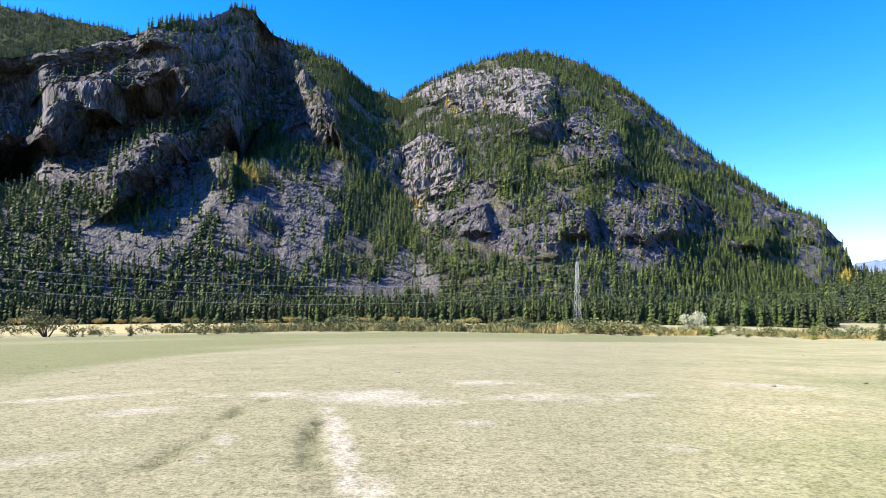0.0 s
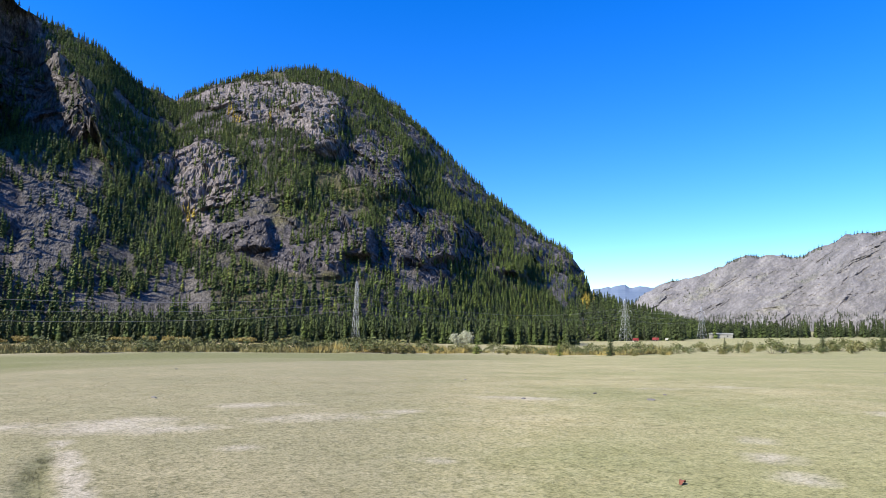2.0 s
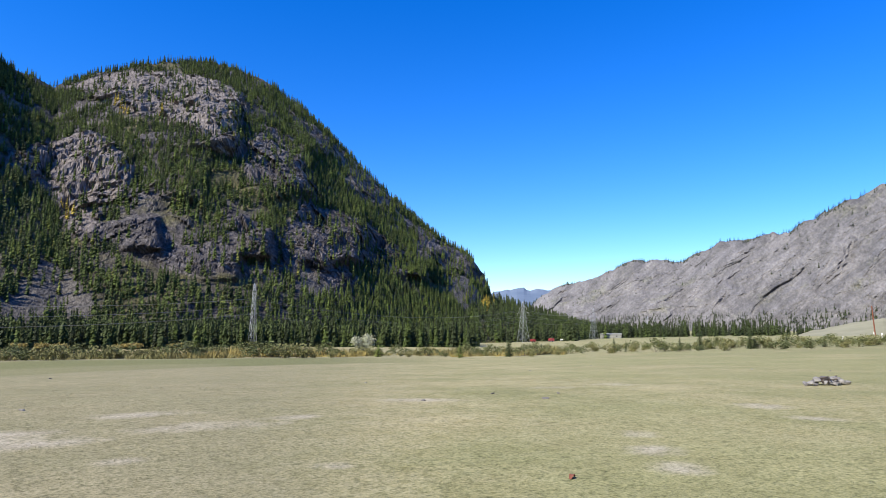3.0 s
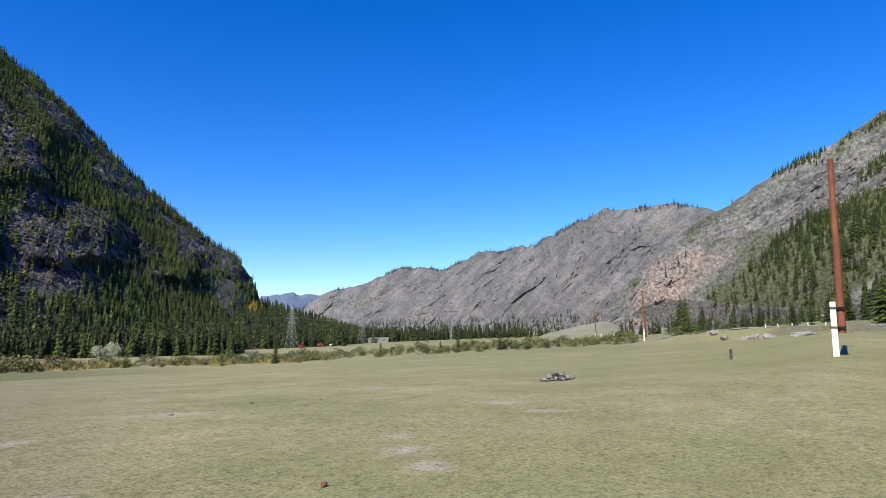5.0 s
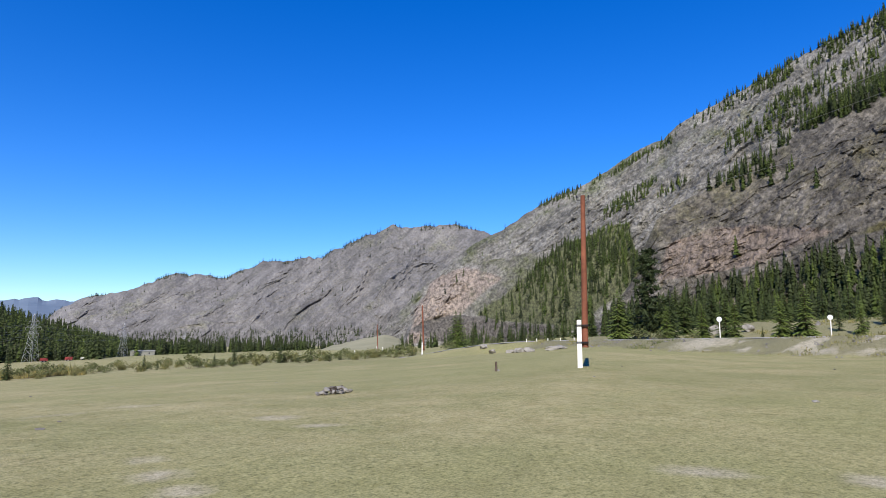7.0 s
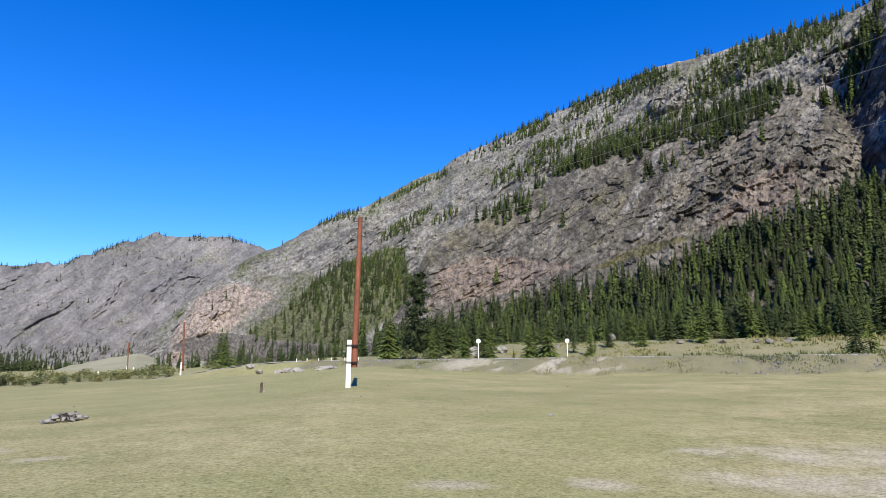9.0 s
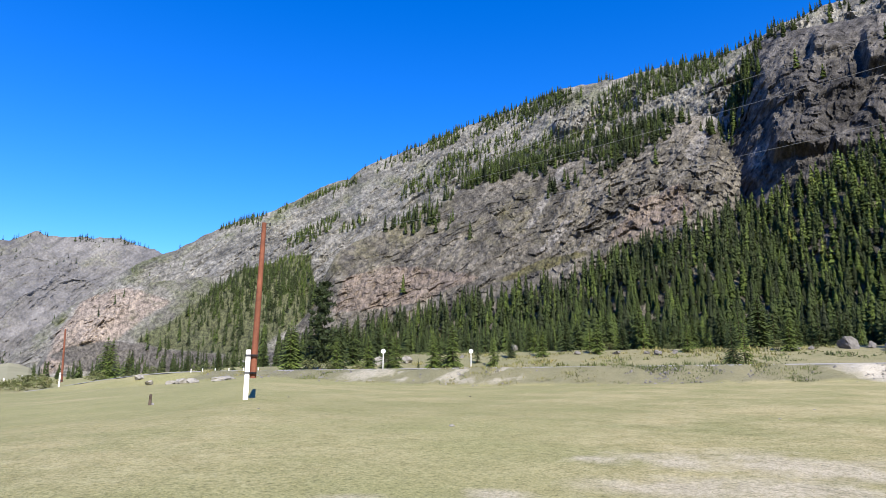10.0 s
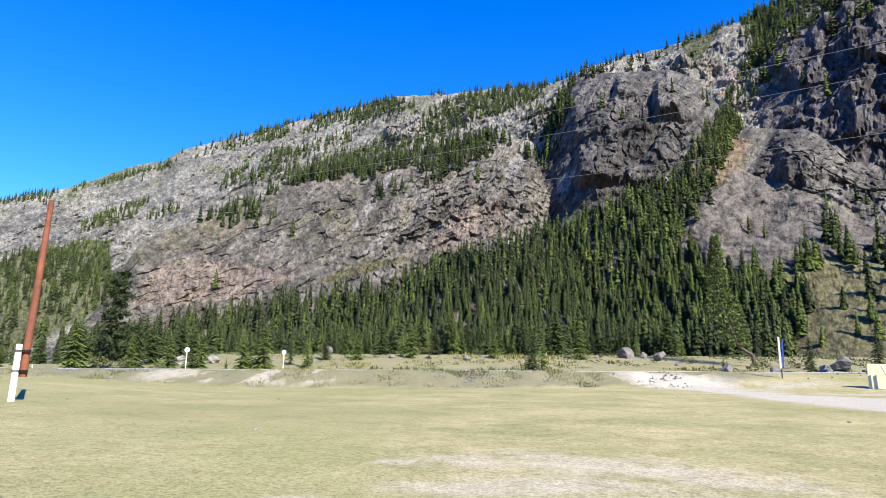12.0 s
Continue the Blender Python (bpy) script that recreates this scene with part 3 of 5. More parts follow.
RIDGE_BLUE = [(24, 0.5, 4300, 3000), (30, 1.8, 4300, 3000), (32.7, 2.5, 4300, 3000), (35.7, 3.2, 4300, 3000), (38.7, 2.9, 4300, 3000), (40.0, 3.4, 4300, 3000), (42, 3.6, 4300, 3000), (45.2, 2.6, 4300, 3000), (52, 1.0, 4300, 3000)]
RIDGE_FAR = [(34, -0.25, 2500, 1500), (36.2, 1.05, 2500, 1450), (38.0, 2.45, 2450, 1400), (40.1, 3.55, 2400, 1350), (43.0, 4.15, 2300, 1280), (46.0, 5.65, 2200, 1220), (50.0, 5.45, 2150, 1150), (53.3, 6.95, 2050, 1080), (58.2, 7.55, 1900, 1000), (60.6, 8.75, 1850, 960),
             (64.3, 10.45, 1750, 920), (70.4, 10.65, 1650, 900), (73.2, 10.05, 1600, 900), (76, 8.25, 1600, 900), (80, 4.25, 1600, 900)]
RIDGE_GREY = [(62, -1.9, 1000, 760), (64.5, 1.9, 990, 730), (67, 4.6, 980, 690), (69.8, 7.0, 960, 640), (72, 8.9, 940, 590), (74.7, 10.1, 910, 540), (78.5, 12.55, 870, 480), (82.9, 14.25, 820, 430), (86.8, 16.55, 780, 390), (89.4, 17.45, 750, 360), (90.6, 18.55, 740, 350), (97.5, 21.25, 680, 300),
              (101.8, 22.85, 650, 280), (109.8, 25.25, 600, 250), (118.5, 26.05, 540, 230), (124, 26.2, 510, 215), (126.4, 26.6, 500, 210), (128.6, 27.5, 495, 208), (131.8, 28.0, 485, 204), (136.9, 28.4, 475, 200), (140.4, 29.1, 470, 200), (144, 29.2, 470, 200), (148, 29.4, 470, 200)]
RIDGE_PINK = [(64.8, -2, 720, 600), (65.7, 0.3, 720, 590), (66.6, 2.4, 715, 575), (68.1, 4.9, 705, 555), (70.2, 6.4, 690, 530), (73.6, 7.4, 660, 500), (77.3, 8.0, 620, 460), (80.5, 8.6, 590, 430), (84, 8.4, 560, 400), (88, 6, 540, 380)]
RIDGE_SPUR = [(80, -1, 235, 215), (82, 0.6, 242, 210), (84, 2.2, 252, 205), (86.0, 5.0, 270, 198), (87.3, 8.1, 290, 192), (88.5, 10.5, 308, 187), (90.1, 11.8, 325, 182), (94.9, 13.8, 340, 172), (102.6, 18.1, 345, 160), (109.5, 19.3, 345, 150), (115.4, 21.2, 345, 142), (119.8, 22.0, 345, 138), (123, 21.5, 345, 136), (127, 18, 330, 136), (131, 13.5, 310, 136), (135, 9, 290, 136), (139, 4, 270, 136)]
RIDGE_CLIFF = [(117, 14, 400, 165), (119.8, 18.0, 395, 162), (122.5, 20.2, 388, 158), (124.7, 23.2, 380, 155), (126.0, 25.4, 372, 152), (127.4, 26.7, 365, 150), (128.8, 27.1, 358, 147), (132.2, 26.7, 352, 141), (135.8, 26.5, 350, 137), (138.2, 25.4, 348, 133), (139.8, 23.2, 345, 131), (141.4, 21.0, 345, 129), (143.5, 20.6, 345, 128), (146, 20, 340, 125), (150, 18, 330, 122), (156, 17, 330, 120)]
RIDGE_UPPER = [(135, 22, 460, 300), (139.7, 26.5, 460, 250), (141.7, 28.6, 460, 210), (143.6, 29.4, 455, 190), (150, 31, 440, 165), (160, 32, 430, 150), (180, 28, 450, 150), (210, 20, 520, 180), (240, 14, 700, 260)]
RIDGE_KNOLL = [(57.0, -1.6, 560, 500), (57.6, -1.0, 560, 490), (59.4, -0.4, 560, 470), (62.0, 0.2, 560, 450), (64.0, 0.6, 560, 440), (65.3, 0.3, 560, 440), (66.0, -0.4, 560, 450), (66.8, -1.4, 560, 460)]
RIDGE_BEHIND = [(225, 13, 800, 300), (250, 10, 1000, 500), (275, 12, 900, 420), (295, 17, 700, 300)]

_, land = mountain("mountain_peak", RIDGE_MASSIF, M_ROCK_LEFT, "dark craggy mountain with scree runs and scattered conifers", 0.1, 300, 0.45, CRAG_LEFT, SCREE_LEFT, (), WARM_LEFT, wood=left_wood, turf=0.42, lean=5, size=1.3, stairs=0.7, rise=50, spurs=[((-24, 18), (-36, 10.3), -42), ((-19.3, 14.8), (-26.5, 8.6), -36), ((-17.2, 22.5), (-18.6, 12.5), -30), ((-27, 19.8), (-38, 16), -24), ((-14.5, 21.5), (-10.5, 15), 22)], turned=[(-34, -16.8, -11.5, 12.0, 26, 75), (-48, -34.5, -33, 8, 26, 60)], steep=0.72, ribs=2.5, rake=-0.3, wild=0.7, joints=0.5, walls=[(-60, -16.4, 8.6, 12.6, 21.0, 27.0, 0.26)], blocks=0.55)
plant(land, 4.4, 5, 11.5, [0.16, 0.28, 0.38, 0.48, 0.58])
_, land = mountain("mountain_dome", RIDGE_DOME, M_ROCK_LEFT, "rounded wooded mountain with grey crags and scree", 0.1, 280, 0.55, CRAG_LEFT, SCREE_LEFT, (), WARM_LEFT, wood=left_wood, turf=0.42, lean=10, size=1.2, stairs=0.5, knobs=KNOBS_DOME, wild=0.65, joints=0.45, blocks=0.45, steep=0.72, ribs=2.5, rake=-0.3)
plant(land, 4.4, 5, 11.5, [0.15, 0.26, 0.36, 0.46, 0.56])
_, land = mountain("wooded_apron", RIDGE_APRON, M_ROCK_LEFT, "low wooded slope at the mountain's foot", 0.3, 40, 0.0, wood=full_wood, turf=0.8)
plant(land, 6.5, 10, 16, [0.06, 0.15, 0.25, 0.3])
_, land = mountain("mountain_behind", RIDGE_BACKHILL, M_ROCK_LEFT, "hill wholly covered with conifer forest", 0.2, 110, 0.0, wood=high_wood, turf=0.8, gullies=20)
plant(land, 6.5, 9, 15, [0.22, 0.3, 0.4, 0.5])
mountain("far_hills", RIDGE_BLUE, M_FAR, "far blue hills at the valley's end", 0.3, 40, 0.1, turf=0.3, size=2.0)
_, land = mountain("far_mountains", RIDGE_FAR, M_ROCK_FAR, "bare grey-brown mountain range across the valley", 0.09, 180, 0.2, wood=sparse_wood, turf=0.25, lean=0, size=1.7, stairs=0.0, gullies=30, grain=0.5, slant=0.8, steep=0.45, ribs=9, rake=0.7)
plant(land, 7, 5, 9, [0.05, 0.15])
_, land = mountain("mountain_grey", RIDGE_GREY, M_ROCK_RIGHT, "long grey rocky mountain side with bands of trees", 0.1, 200, 0.4, CRAG_RIGHT, SCREE_RIGHT, WOOD_RIGHT, WARM_RIGHT, TURF_RIGHT, wood=right_wood, turf=0.34, lean=5, stairs=0.3, gullies=24, grain=2.2, slant=1.6, blocks=0.7, steep=0.7, ribs=9, rake=0.65, joints=0.6)
plant(land, 4.2, 4, 8.5, [0.15, 0.28, 0.4, 0.5])
_, land = mountain("hill_pink", RIDGE_PINK, M_ROCK_RIGHT, "pinkish bare cliff over a grassy slope with trees", 0.1, 90, 0.15, CRAG_RIGHT, SCREE_RIGHT, WOOD_RIGHT, WARM_RIGHT, TURF_RIGHT, wood=right_wood, turf=0.38, lean=0, stairs=0.0, blocks=0.2, steep=0.6, ribs=2.5)
plant(land, 5.0, 6, 12, [0.04, 0.12, 0.2, 0.3])
_, land = mountain("spur", RIDGE_SPUR, M_ROCK_SPUR, "brown-grey rocky spur above the forest", 0.1, 240, 0.3, CRAG_RIGHT[1:], SCREE_RIGHT, WOOD_RIGHT, WARM_RIGHT, TURF_RIGHT, wood=spur_wood, turf=0.36, lean=5, blocks=0.3, size=0.6, stairs=0.0, gullies=12, grain=2.2, slant=1.4, steep=0.68, ribs=13, rake=0.5, wild=0.5, joints=0.8, pale_polys=PALE_RIGHT)
plant(land, 3.0, 4.5, 8.8, [0.03, 0.09, 0.16, 0.24, 0.38])
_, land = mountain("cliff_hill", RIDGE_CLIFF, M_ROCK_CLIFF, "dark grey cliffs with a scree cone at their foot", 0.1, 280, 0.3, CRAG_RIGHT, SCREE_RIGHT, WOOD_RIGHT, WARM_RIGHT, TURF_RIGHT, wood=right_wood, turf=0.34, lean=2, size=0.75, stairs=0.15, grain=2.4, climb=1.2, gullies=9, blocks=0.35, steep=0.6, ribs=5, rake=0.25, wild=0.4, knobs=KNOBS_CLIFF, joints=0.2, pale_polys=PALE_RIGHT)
plant(land, 3.0, 4.2, 8, [0.08, 0.18, 0.3, 0.44, 0.52])
_, land = mountain("mountain_upper", RIDGE_UPPER, M_ROCK_LEFT, "steep rocky mountain side with dark crags", 0.14, 200, 0.5, CRAG_RIGHT, SCREE_RIGHT, WOOD_RIGHT, WARM_RIGHT, TURF_RIGHT, wood=right_wood, turf=0.3, lean=10, stairs=0.4, grain=1.2, steep=0.75, ribs=6, rake=0.2, wild=0.6, joints=0.3, blocks=0.35)
plant(land, 4.6, 6, 11, [0.16, 0.28, 0.42, 0.52])
mountain("grassy_knoll", RIDGE_KNOLL, M_TURF, "pale grassy knoll far down the valley", 0.1, 40, 0.0, turf=0.9, size=0.4, gullies=4, ribs=0.5)
mountain("mountain_south", RIDGE_BEHIND, M_ROCK_RIGHT, "plain mountain side closing the valley", 1.0, 60, 0.3)


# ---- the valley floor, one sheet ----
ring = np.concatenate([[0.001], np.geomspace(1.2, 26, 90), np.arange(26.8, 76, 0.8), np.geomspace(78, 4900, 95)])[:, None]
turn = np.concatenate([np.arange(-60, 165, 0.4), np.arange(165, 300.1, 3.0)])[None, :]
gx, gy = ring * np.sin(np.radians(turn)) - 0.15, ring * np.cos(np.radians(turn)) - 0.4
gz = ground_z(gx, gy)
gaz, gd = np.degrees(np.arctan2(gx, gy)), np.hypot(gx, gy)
gv, gu = gx * ROAD_N[0] + gy * ROAD_N[1], gx * ROAD_U[0] + gy * ROAD_U[1]
wob = fbm(gx / 0.8, gy / 0.8, 0 * gx, 6, 0.75) - 0.5
BARE = [(-6.2, 10.8, 1.1, 0.6), (-2.7, 9.9, 0.8, 0.4), (-7.1, 5.5, 0.3, 0.5), (-15.6, 11.0, 1.0, 0.4), (9.5, 10.6, 1.2, 0.5), (16.3, 11.3, 0.7, 0.35), (3.5, 8.2, 0.35, 0.25), (4.5, 12.7, 1.0, 0.5), (-29.4, 11.9, 1.4, 0.4), (-33.6, 7.4, 0.7, 0.25), (20.3, 7.4, 0.28, 0.2), (-25.6, 9.8, 0.7, 0.3), (28, 14.5, 1.2, 0.4), (-6.3, 10.2, 1.2, 0.5),
        (56.0, 15.0, 0.55, 0.6), (46.5, 10.0, 0.35, 0.3), (48.0, 8.7, 0.4, 0.35), (50.2, 7.8, 0.35, 0.3), (39.2, 19.4, 0.8, 0.6), (44.6, 21.2, 1.0, 0.7), (59.8, 13.2, 0.5, 0.3), (27.3, 14.3, 0.9, 0.4)]
BARE += [(112.4, 13.4, 0.8, 0.6), (118, 13.6, 1.4, 1.2), (124, 14.0, 1.8, 1.6), (131, 13.4, 2.2, 1.8), (138, 13, 2.0, 1.4), (126, 11.2, 2.2, 1.1), (118, 10.8, 1.5, 0.9), (134, 10.6, 1.8, 1.0), (92, 9.2, 0.6, 0.35), (104, 9.6, 0.6, 0.4)]
bare = np.zeros(gz.shape)
for b_az, b_d, b_w, b_l in BARE:
    across = (gaz - b_az) * np.radians(1) * gd
    bare = np.maximum(bare, np.exp(-((across / b_w) ** 2 + ((gd - b_d) / b_l) ** 2)) * np.clip(0.85 + 2.4 * wob, 0, 1.0))


def along_line(line, width):
    """1 on a line through places given by bearing and distance, falling off to its sides."""
    near = np.full(gz.shape, 1e9)
    for p, q in zip(line, line[1:]):
        (x0, y0), (x1, y1) = at(*p), at(*q)
        t = np.clip(((gx - x0) * (x1 - x0) + (gy - y0) * (y1 - y0)) / ((x1 - x0) ** 2 + (y1 - y0) ** 2), 0, 1)
        near = np.minimum(near, np.hypot(gx - x0 - t * (x1 - x0), gy - y0 - t * (y1 - y0)))
    return np.exp(-(near / width) ** 2)


bare = np.maximum(bare, along_line([(-10.3, 9.3), (-9.3, 7.7), (-8.4, 6.3), (-7.4, 5.0), (-6.5, 4.3)], 0.16) * np.clip(0.6 + 7 * wob, 0, 1))
bare = np.maximum(bare, 0.8 * along_line([(-25, 5.4), (-21, 6.6), (-18.5, 7.9)], 0.16) * np.clip(0.4 + 5 * wob, 0, 1))
RUTS = [[(-31, 5.0), (-27.1, 6.0), (-22.3, 7.3), (-19.7, 8.3), (-17.4, 9.7), (-15.1, 10.5)], [(-10.0, 4.6), (-10.5, 5.3), (-11.8, 6.6), (-11.9, 7.6), (-10.7, 8.8)]]
rut = np.zeros(gz.shape)
for line in RUTS:
    rut = np.maximum(rut, along_line(line, 0.15) * np.clip(0.6 + 7 * wob, 0, 1.1))
gz = gz - 0.02 * rut + smooth(54, 56, gv) * smooth(61, 60, gv) * smooth(-48, -42, gu) * smooth(36, 22, gu) * 0.55 * (ridged(gx / 2.2, gy / 2.2, 0 * gx + 1, 3) - 0.5)
lush = smooth(0, 6, gd - 12 - np.maximum(gaz + 35, 0) * 0.9) * smooth(40, 10, gaz) * 0.9 * smooth(130, 100, gd) + smooth(10, 26, gd) * 0.22 * smooth(25, 50, gaz) + 0.2 * smooth(20, 60, gaz) * smooth(130, 105, gaz)
green = smooth(20, 50, gaz) * smooth(125, 98, gaz) * (0.3 + 0.55 * smooth(0.35, 0.6, fbm(gx / 9 + 3, gy / 9, 0 * gx + 2, 4)))
dry = smooth(0.42, 0.62, fbm(gx / 22, gy / 22, 0 * gx + 8, 4))
LOT = [(128.4, 63.5), (132.2, 59), (135.2, 55), (137.2, 52), (138.6, 48.5), (139.8, 45), (143.5, 39), (149.6, 33), (165, 25), (165, 44), (150.5, 47), (146, 48), (142.4, 50.5), (140.6, 53), (139.6, 57), (139.4, 63)]
lot = inside(LOT, gaz + 1.5 * wob, gd + 5 * wob).astype(float)
lot = spread_out(lot, 3)
straw = smooth(125, 150, gd) * smooth(290, 260, gd) * smooth(30, 5, gaz)
verge = 0.6 * smooth(70, 74, gv) * smooth(-80, -50, gu) * smooth(150, 110, gv)
bank = smooth(54, 57, gv) * smooth(62, 61, gv) * smooth(-48, -42, gu) * smooth(36, 22, gu)
mound = smooth(139, 141, gaz) * smooth(49, 52, gd) * smooth(63, 60, gd) * 0.55
stony = np.clip(lot + mound * smooth(0.4, 0.6, fbm(gx / 2, gy / 2, 0 * gx + 6, 3)) + bank * 0.55 * smooth(0.42, 0.58, fbm(gx / 1.4, gy / 1.4, 0 * gx + 2, 4)) * (0.15 + 0.85 * smooth(-30, -25, gu) * smooth(-7, -12, gu)), 0, 1)

m, n, l, b = material("meadow", 0.95)
c = n.new("ShaderNodeTexCoord").outputs["Object"]
fine, tuft, broad = noise_node(n, l, 24, 8, 0.8, c), noise_node(n, l, 1.3, 8, 0.78, c), noise_node(n, l, 0.25, 5, 0.6, c)
grass = ramp_node(n, [(0.3, (0.275, 0.248, 0.116)), (0.5, (0.373, 0.335, 0.18)), (0.7, (0.47, 0.418, 0.254))])
l.new(tuft.outputs["Fac"], grass.inputs[0])
speck = ramp_node(n, [(0.37, (0.42, 0.45, 0.36)), (0.5, (0.98, 0.98, 0.97)), (0.64, (1.33, 1.31, 1.31))])
l.new(fine.outputs["Fac"], speck.inputs[0])
colour = grass.outputs[0]
strew = ramp_node(n, [(0.35, (0.8, 0.84, 0.7)), (0.65, (1.2, 1.14, 1.13))])
l.new(broad.outputs["Fac"], strew.inputs[0])
colour = mix_node(n, l, 1.0, colour, strew.outputs[0], "MULTIPLY")
# The first tone darkens the left meadow, offsetting the higher exposure there in colour.
for key, tone, gain in (("dimmed_left", (0.285, 0.252, 0.15), 0.7), ("green", (0.315, 0.302, 0.132), 0.65), ("lush", (0.182, 0.186, 0.07), 0.85), ("rut", (0.175, 0.168, 0.08), 0.75), ("straw", (0.46, 0.37, 0.17), 0.9), ("bank", (0.2, 0.185, 0.115), 0.85), ("bare", (0.53, 0.46, 0.36), 0.68), ("stony", (0.5, 0.45, 0.375), 1.0)):
    a = n.new("ShaderNodeAttribute")
    a.attribute_name = key
    push = n.new("ShaderNodeMath")
    push.operation = "MULTIPLY_ADD"
    l.new(tuft.outputs["Fac"], push.inputs[0])
    push.inputs[1].default_value, push.inputs[2].default_value = 0.7, -0.35
    add = n.new("ShaderNodeMath")
    add.operation, add.use_clamp = "ADD", True
    l.new(push.outputs[0], add.inputs[0])
    l.new(a.outputs["Fac"], add.inputs[1])
    edge = ramp_node(n, [(0.2, (0, 0, 0)), (0.8, (gain, gain, gain))])
    l.new(add.outputs[0], edge.inputs[0])
    colour = mix_node(n, l, edge.outputs[0], colour, mix_node(n, l, tuft.outputs["Fac"], tuple(v * 0.65 for v in tone), tuple(v * 1.35 for v in tone)))
colour = mix_node(n, l, 1.0, colour, speck.outputs[0], "MULTIPLY")
clump = noise_node(n, l, 8.0, 6, 0.8, c)
spots = ramp_node(n, [(0.36, (0.5, 0.52, 0.44)), (0.48, (0.9, 0.9, 0.87)), (0.62, (1.04, 1.03, 1.02))])
l.new(clump.outputs["Fac"], spots.inputs[0])
colour = mix_node(n, l, 1.0, colour, spots.outputs[0], "MULTIPLY")
l.new(colour, b.inputs["Base Color"])
first = bump_node(n, l, tuft.outputs["Fac"], 0.5, 0.06)
l.new(bump_node(n, l, fine.outputs["Fac"], 0.55, 0.03, first), b.inputs["Normal"])
M_MEADOW = m
ground = mesh_object("ground", np.stack([gx, gy, gz], -1).reshape(-1, 3), grid_faces(*gz.shape), M_MEADOW, {"dimmed_left": smooth(40, 5, gaz) * smooth(-150, -60, gaz) * smooth(0.5, 4, gd) * 0.9, "green": green, "bare": bare, "rut": rut, "lush": lush * (0.6 + 0.4 * (1 - dry)), "stony": stony, "straw": straw, "bank": np.maximum(bank, verge)}, flat=False)
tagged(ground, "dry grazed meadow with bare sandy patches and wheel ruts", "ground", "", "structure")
# ---- woods ----
def loose_conifer(sprays, spread, seed, thin=0.0, fine=1.0):
    """A conifer 1 high as arrays: single sprays of needles set unevenly round a trunk, drooping outwards."""
    r = np.random.default_rng(seed)
    v, f = [(0.014, 0, 0), (-0.008, 0.012, 0), (-0.008, -0.012, 0), (0, 0, 1.0)], [(0, 1, 3), (1, 2, 3), (2, 0, 3)]
    for i in range(sprays):
        q = (i + r.random()) / sprays
        h = 0.07 + 0.9 * q ** 1.25
        rad = (spread * (1 - h) ** 0.75 + 0.012) * r.uniform(0.55, 1.25)
        t, half = i * 2.4 + r.normal(0, 0.3), (r.uniform(0.35, 0.6) + 0.5 * q) * fine
        drop = rad * r.uniform(0.3, 0.8)
        if thin and r.random() < thin:
            continue
        n0 = len(v)
        v += [(-0.25 * rad * math.cos(t), -0.25 * rad * math.sin(t), min(1.0, h + 0.05 + 0.35 * rad)), (rad * math.cos(t - half), rad * math.sin(t - half), h - drop + r.normal(0, 0.012)), (rad * math.cos(t + half), rad * math.sin(t + half), h - drop + r.normal(0, 0.012))]
        f.append((n0, n0 + 1, n0 + 2))
    return np.array(v, np.float32), np.array(f, np.int32)


FAR_OFF = [loose_conifer(14, 0.23, 5), loose_conifer(14, 0.25, 6)]
LOW = [loose_conifer(30, 0.165, 15, 0, 0.95), loose_conifer(30, 0.18, 16, 0, 0.95)]
FINE = [loose_conifer(300, 0.13, 7, 0, 0.55), loose_conifer(280, 0.155, 8, 0, 0.55), loose_conifer(300, 0.16, 9, 0.2, 0.55)]
KINDS = [loose_conifer(74, 0.135, 1, 0, 0.85), loose_conifer(72, 0.155, 2, 0, 0.85), loose_conifer(72, 0.12, 3, 0, 0.85), loose_conifer(76, 0.165, 4, 0.1, 0.85)]


def woods(name, rows, label):
    vs, fs, ts, n0 = [], [], [], 0
    kind = RNG.integers(0, 3, len(rows))
    kind[rows[:, 4] > 0.5] = 3
    off = np.hypot(rows[:, 0], rows[:, 1])
    away = off > 300
    kind[away] = 4 + (rows[away, 4] > 0.5)
    kind[off > 900] += 5
    close = off < 160
    kind[close] = np.where(rows[close, 4] > 0.5, 8, 6 + (RNG.random(close.sum()) > 0.5))
    for k, (v, f) in enumerate(KINDS + LOW + FINE + FAR_OFF):
        r = rows[kind == k]
        if not len(r):
            continue
        t = RNG.uniform(0, 6.28, len(r))
        c, s, h = np.cos(t), np.sin(t), r[:, 3]
        wide = h * RNG.uniform(0.85, 1.25, len(r))
        x = (v[None, :, 0] * c[:, None] - v[None, :, 1] * s[:, None]) * wide[:, None] + r[:, 0:1]
        y = (v[None, :, 0] * s[:, None] + v[None, :, 1] * c[:, None]) * wide[:, None] + r[:, 1:2]
        z = v[None, :, 2] * h[:, None] + r[:, 2:3]
        vs.append(np.stack([x, y, z], -1).reshape(-1, 3))
        fs.append((f[None] + (n0 + np.arange(len(r)) * len(v))[:, None, None]).reshape(-1, 3))
        ts.append(np.repeat(r[:, 4], len(v)))
        n0 += len(r) * len(v)
    ob = mesh_object(name, np.concatenate(vs), np.concatenate(fs), M_WOODS, {"tint": np.concatenate(ts)}, flat=False)
    return tagged(ob, label, "forest", "", "stuff")


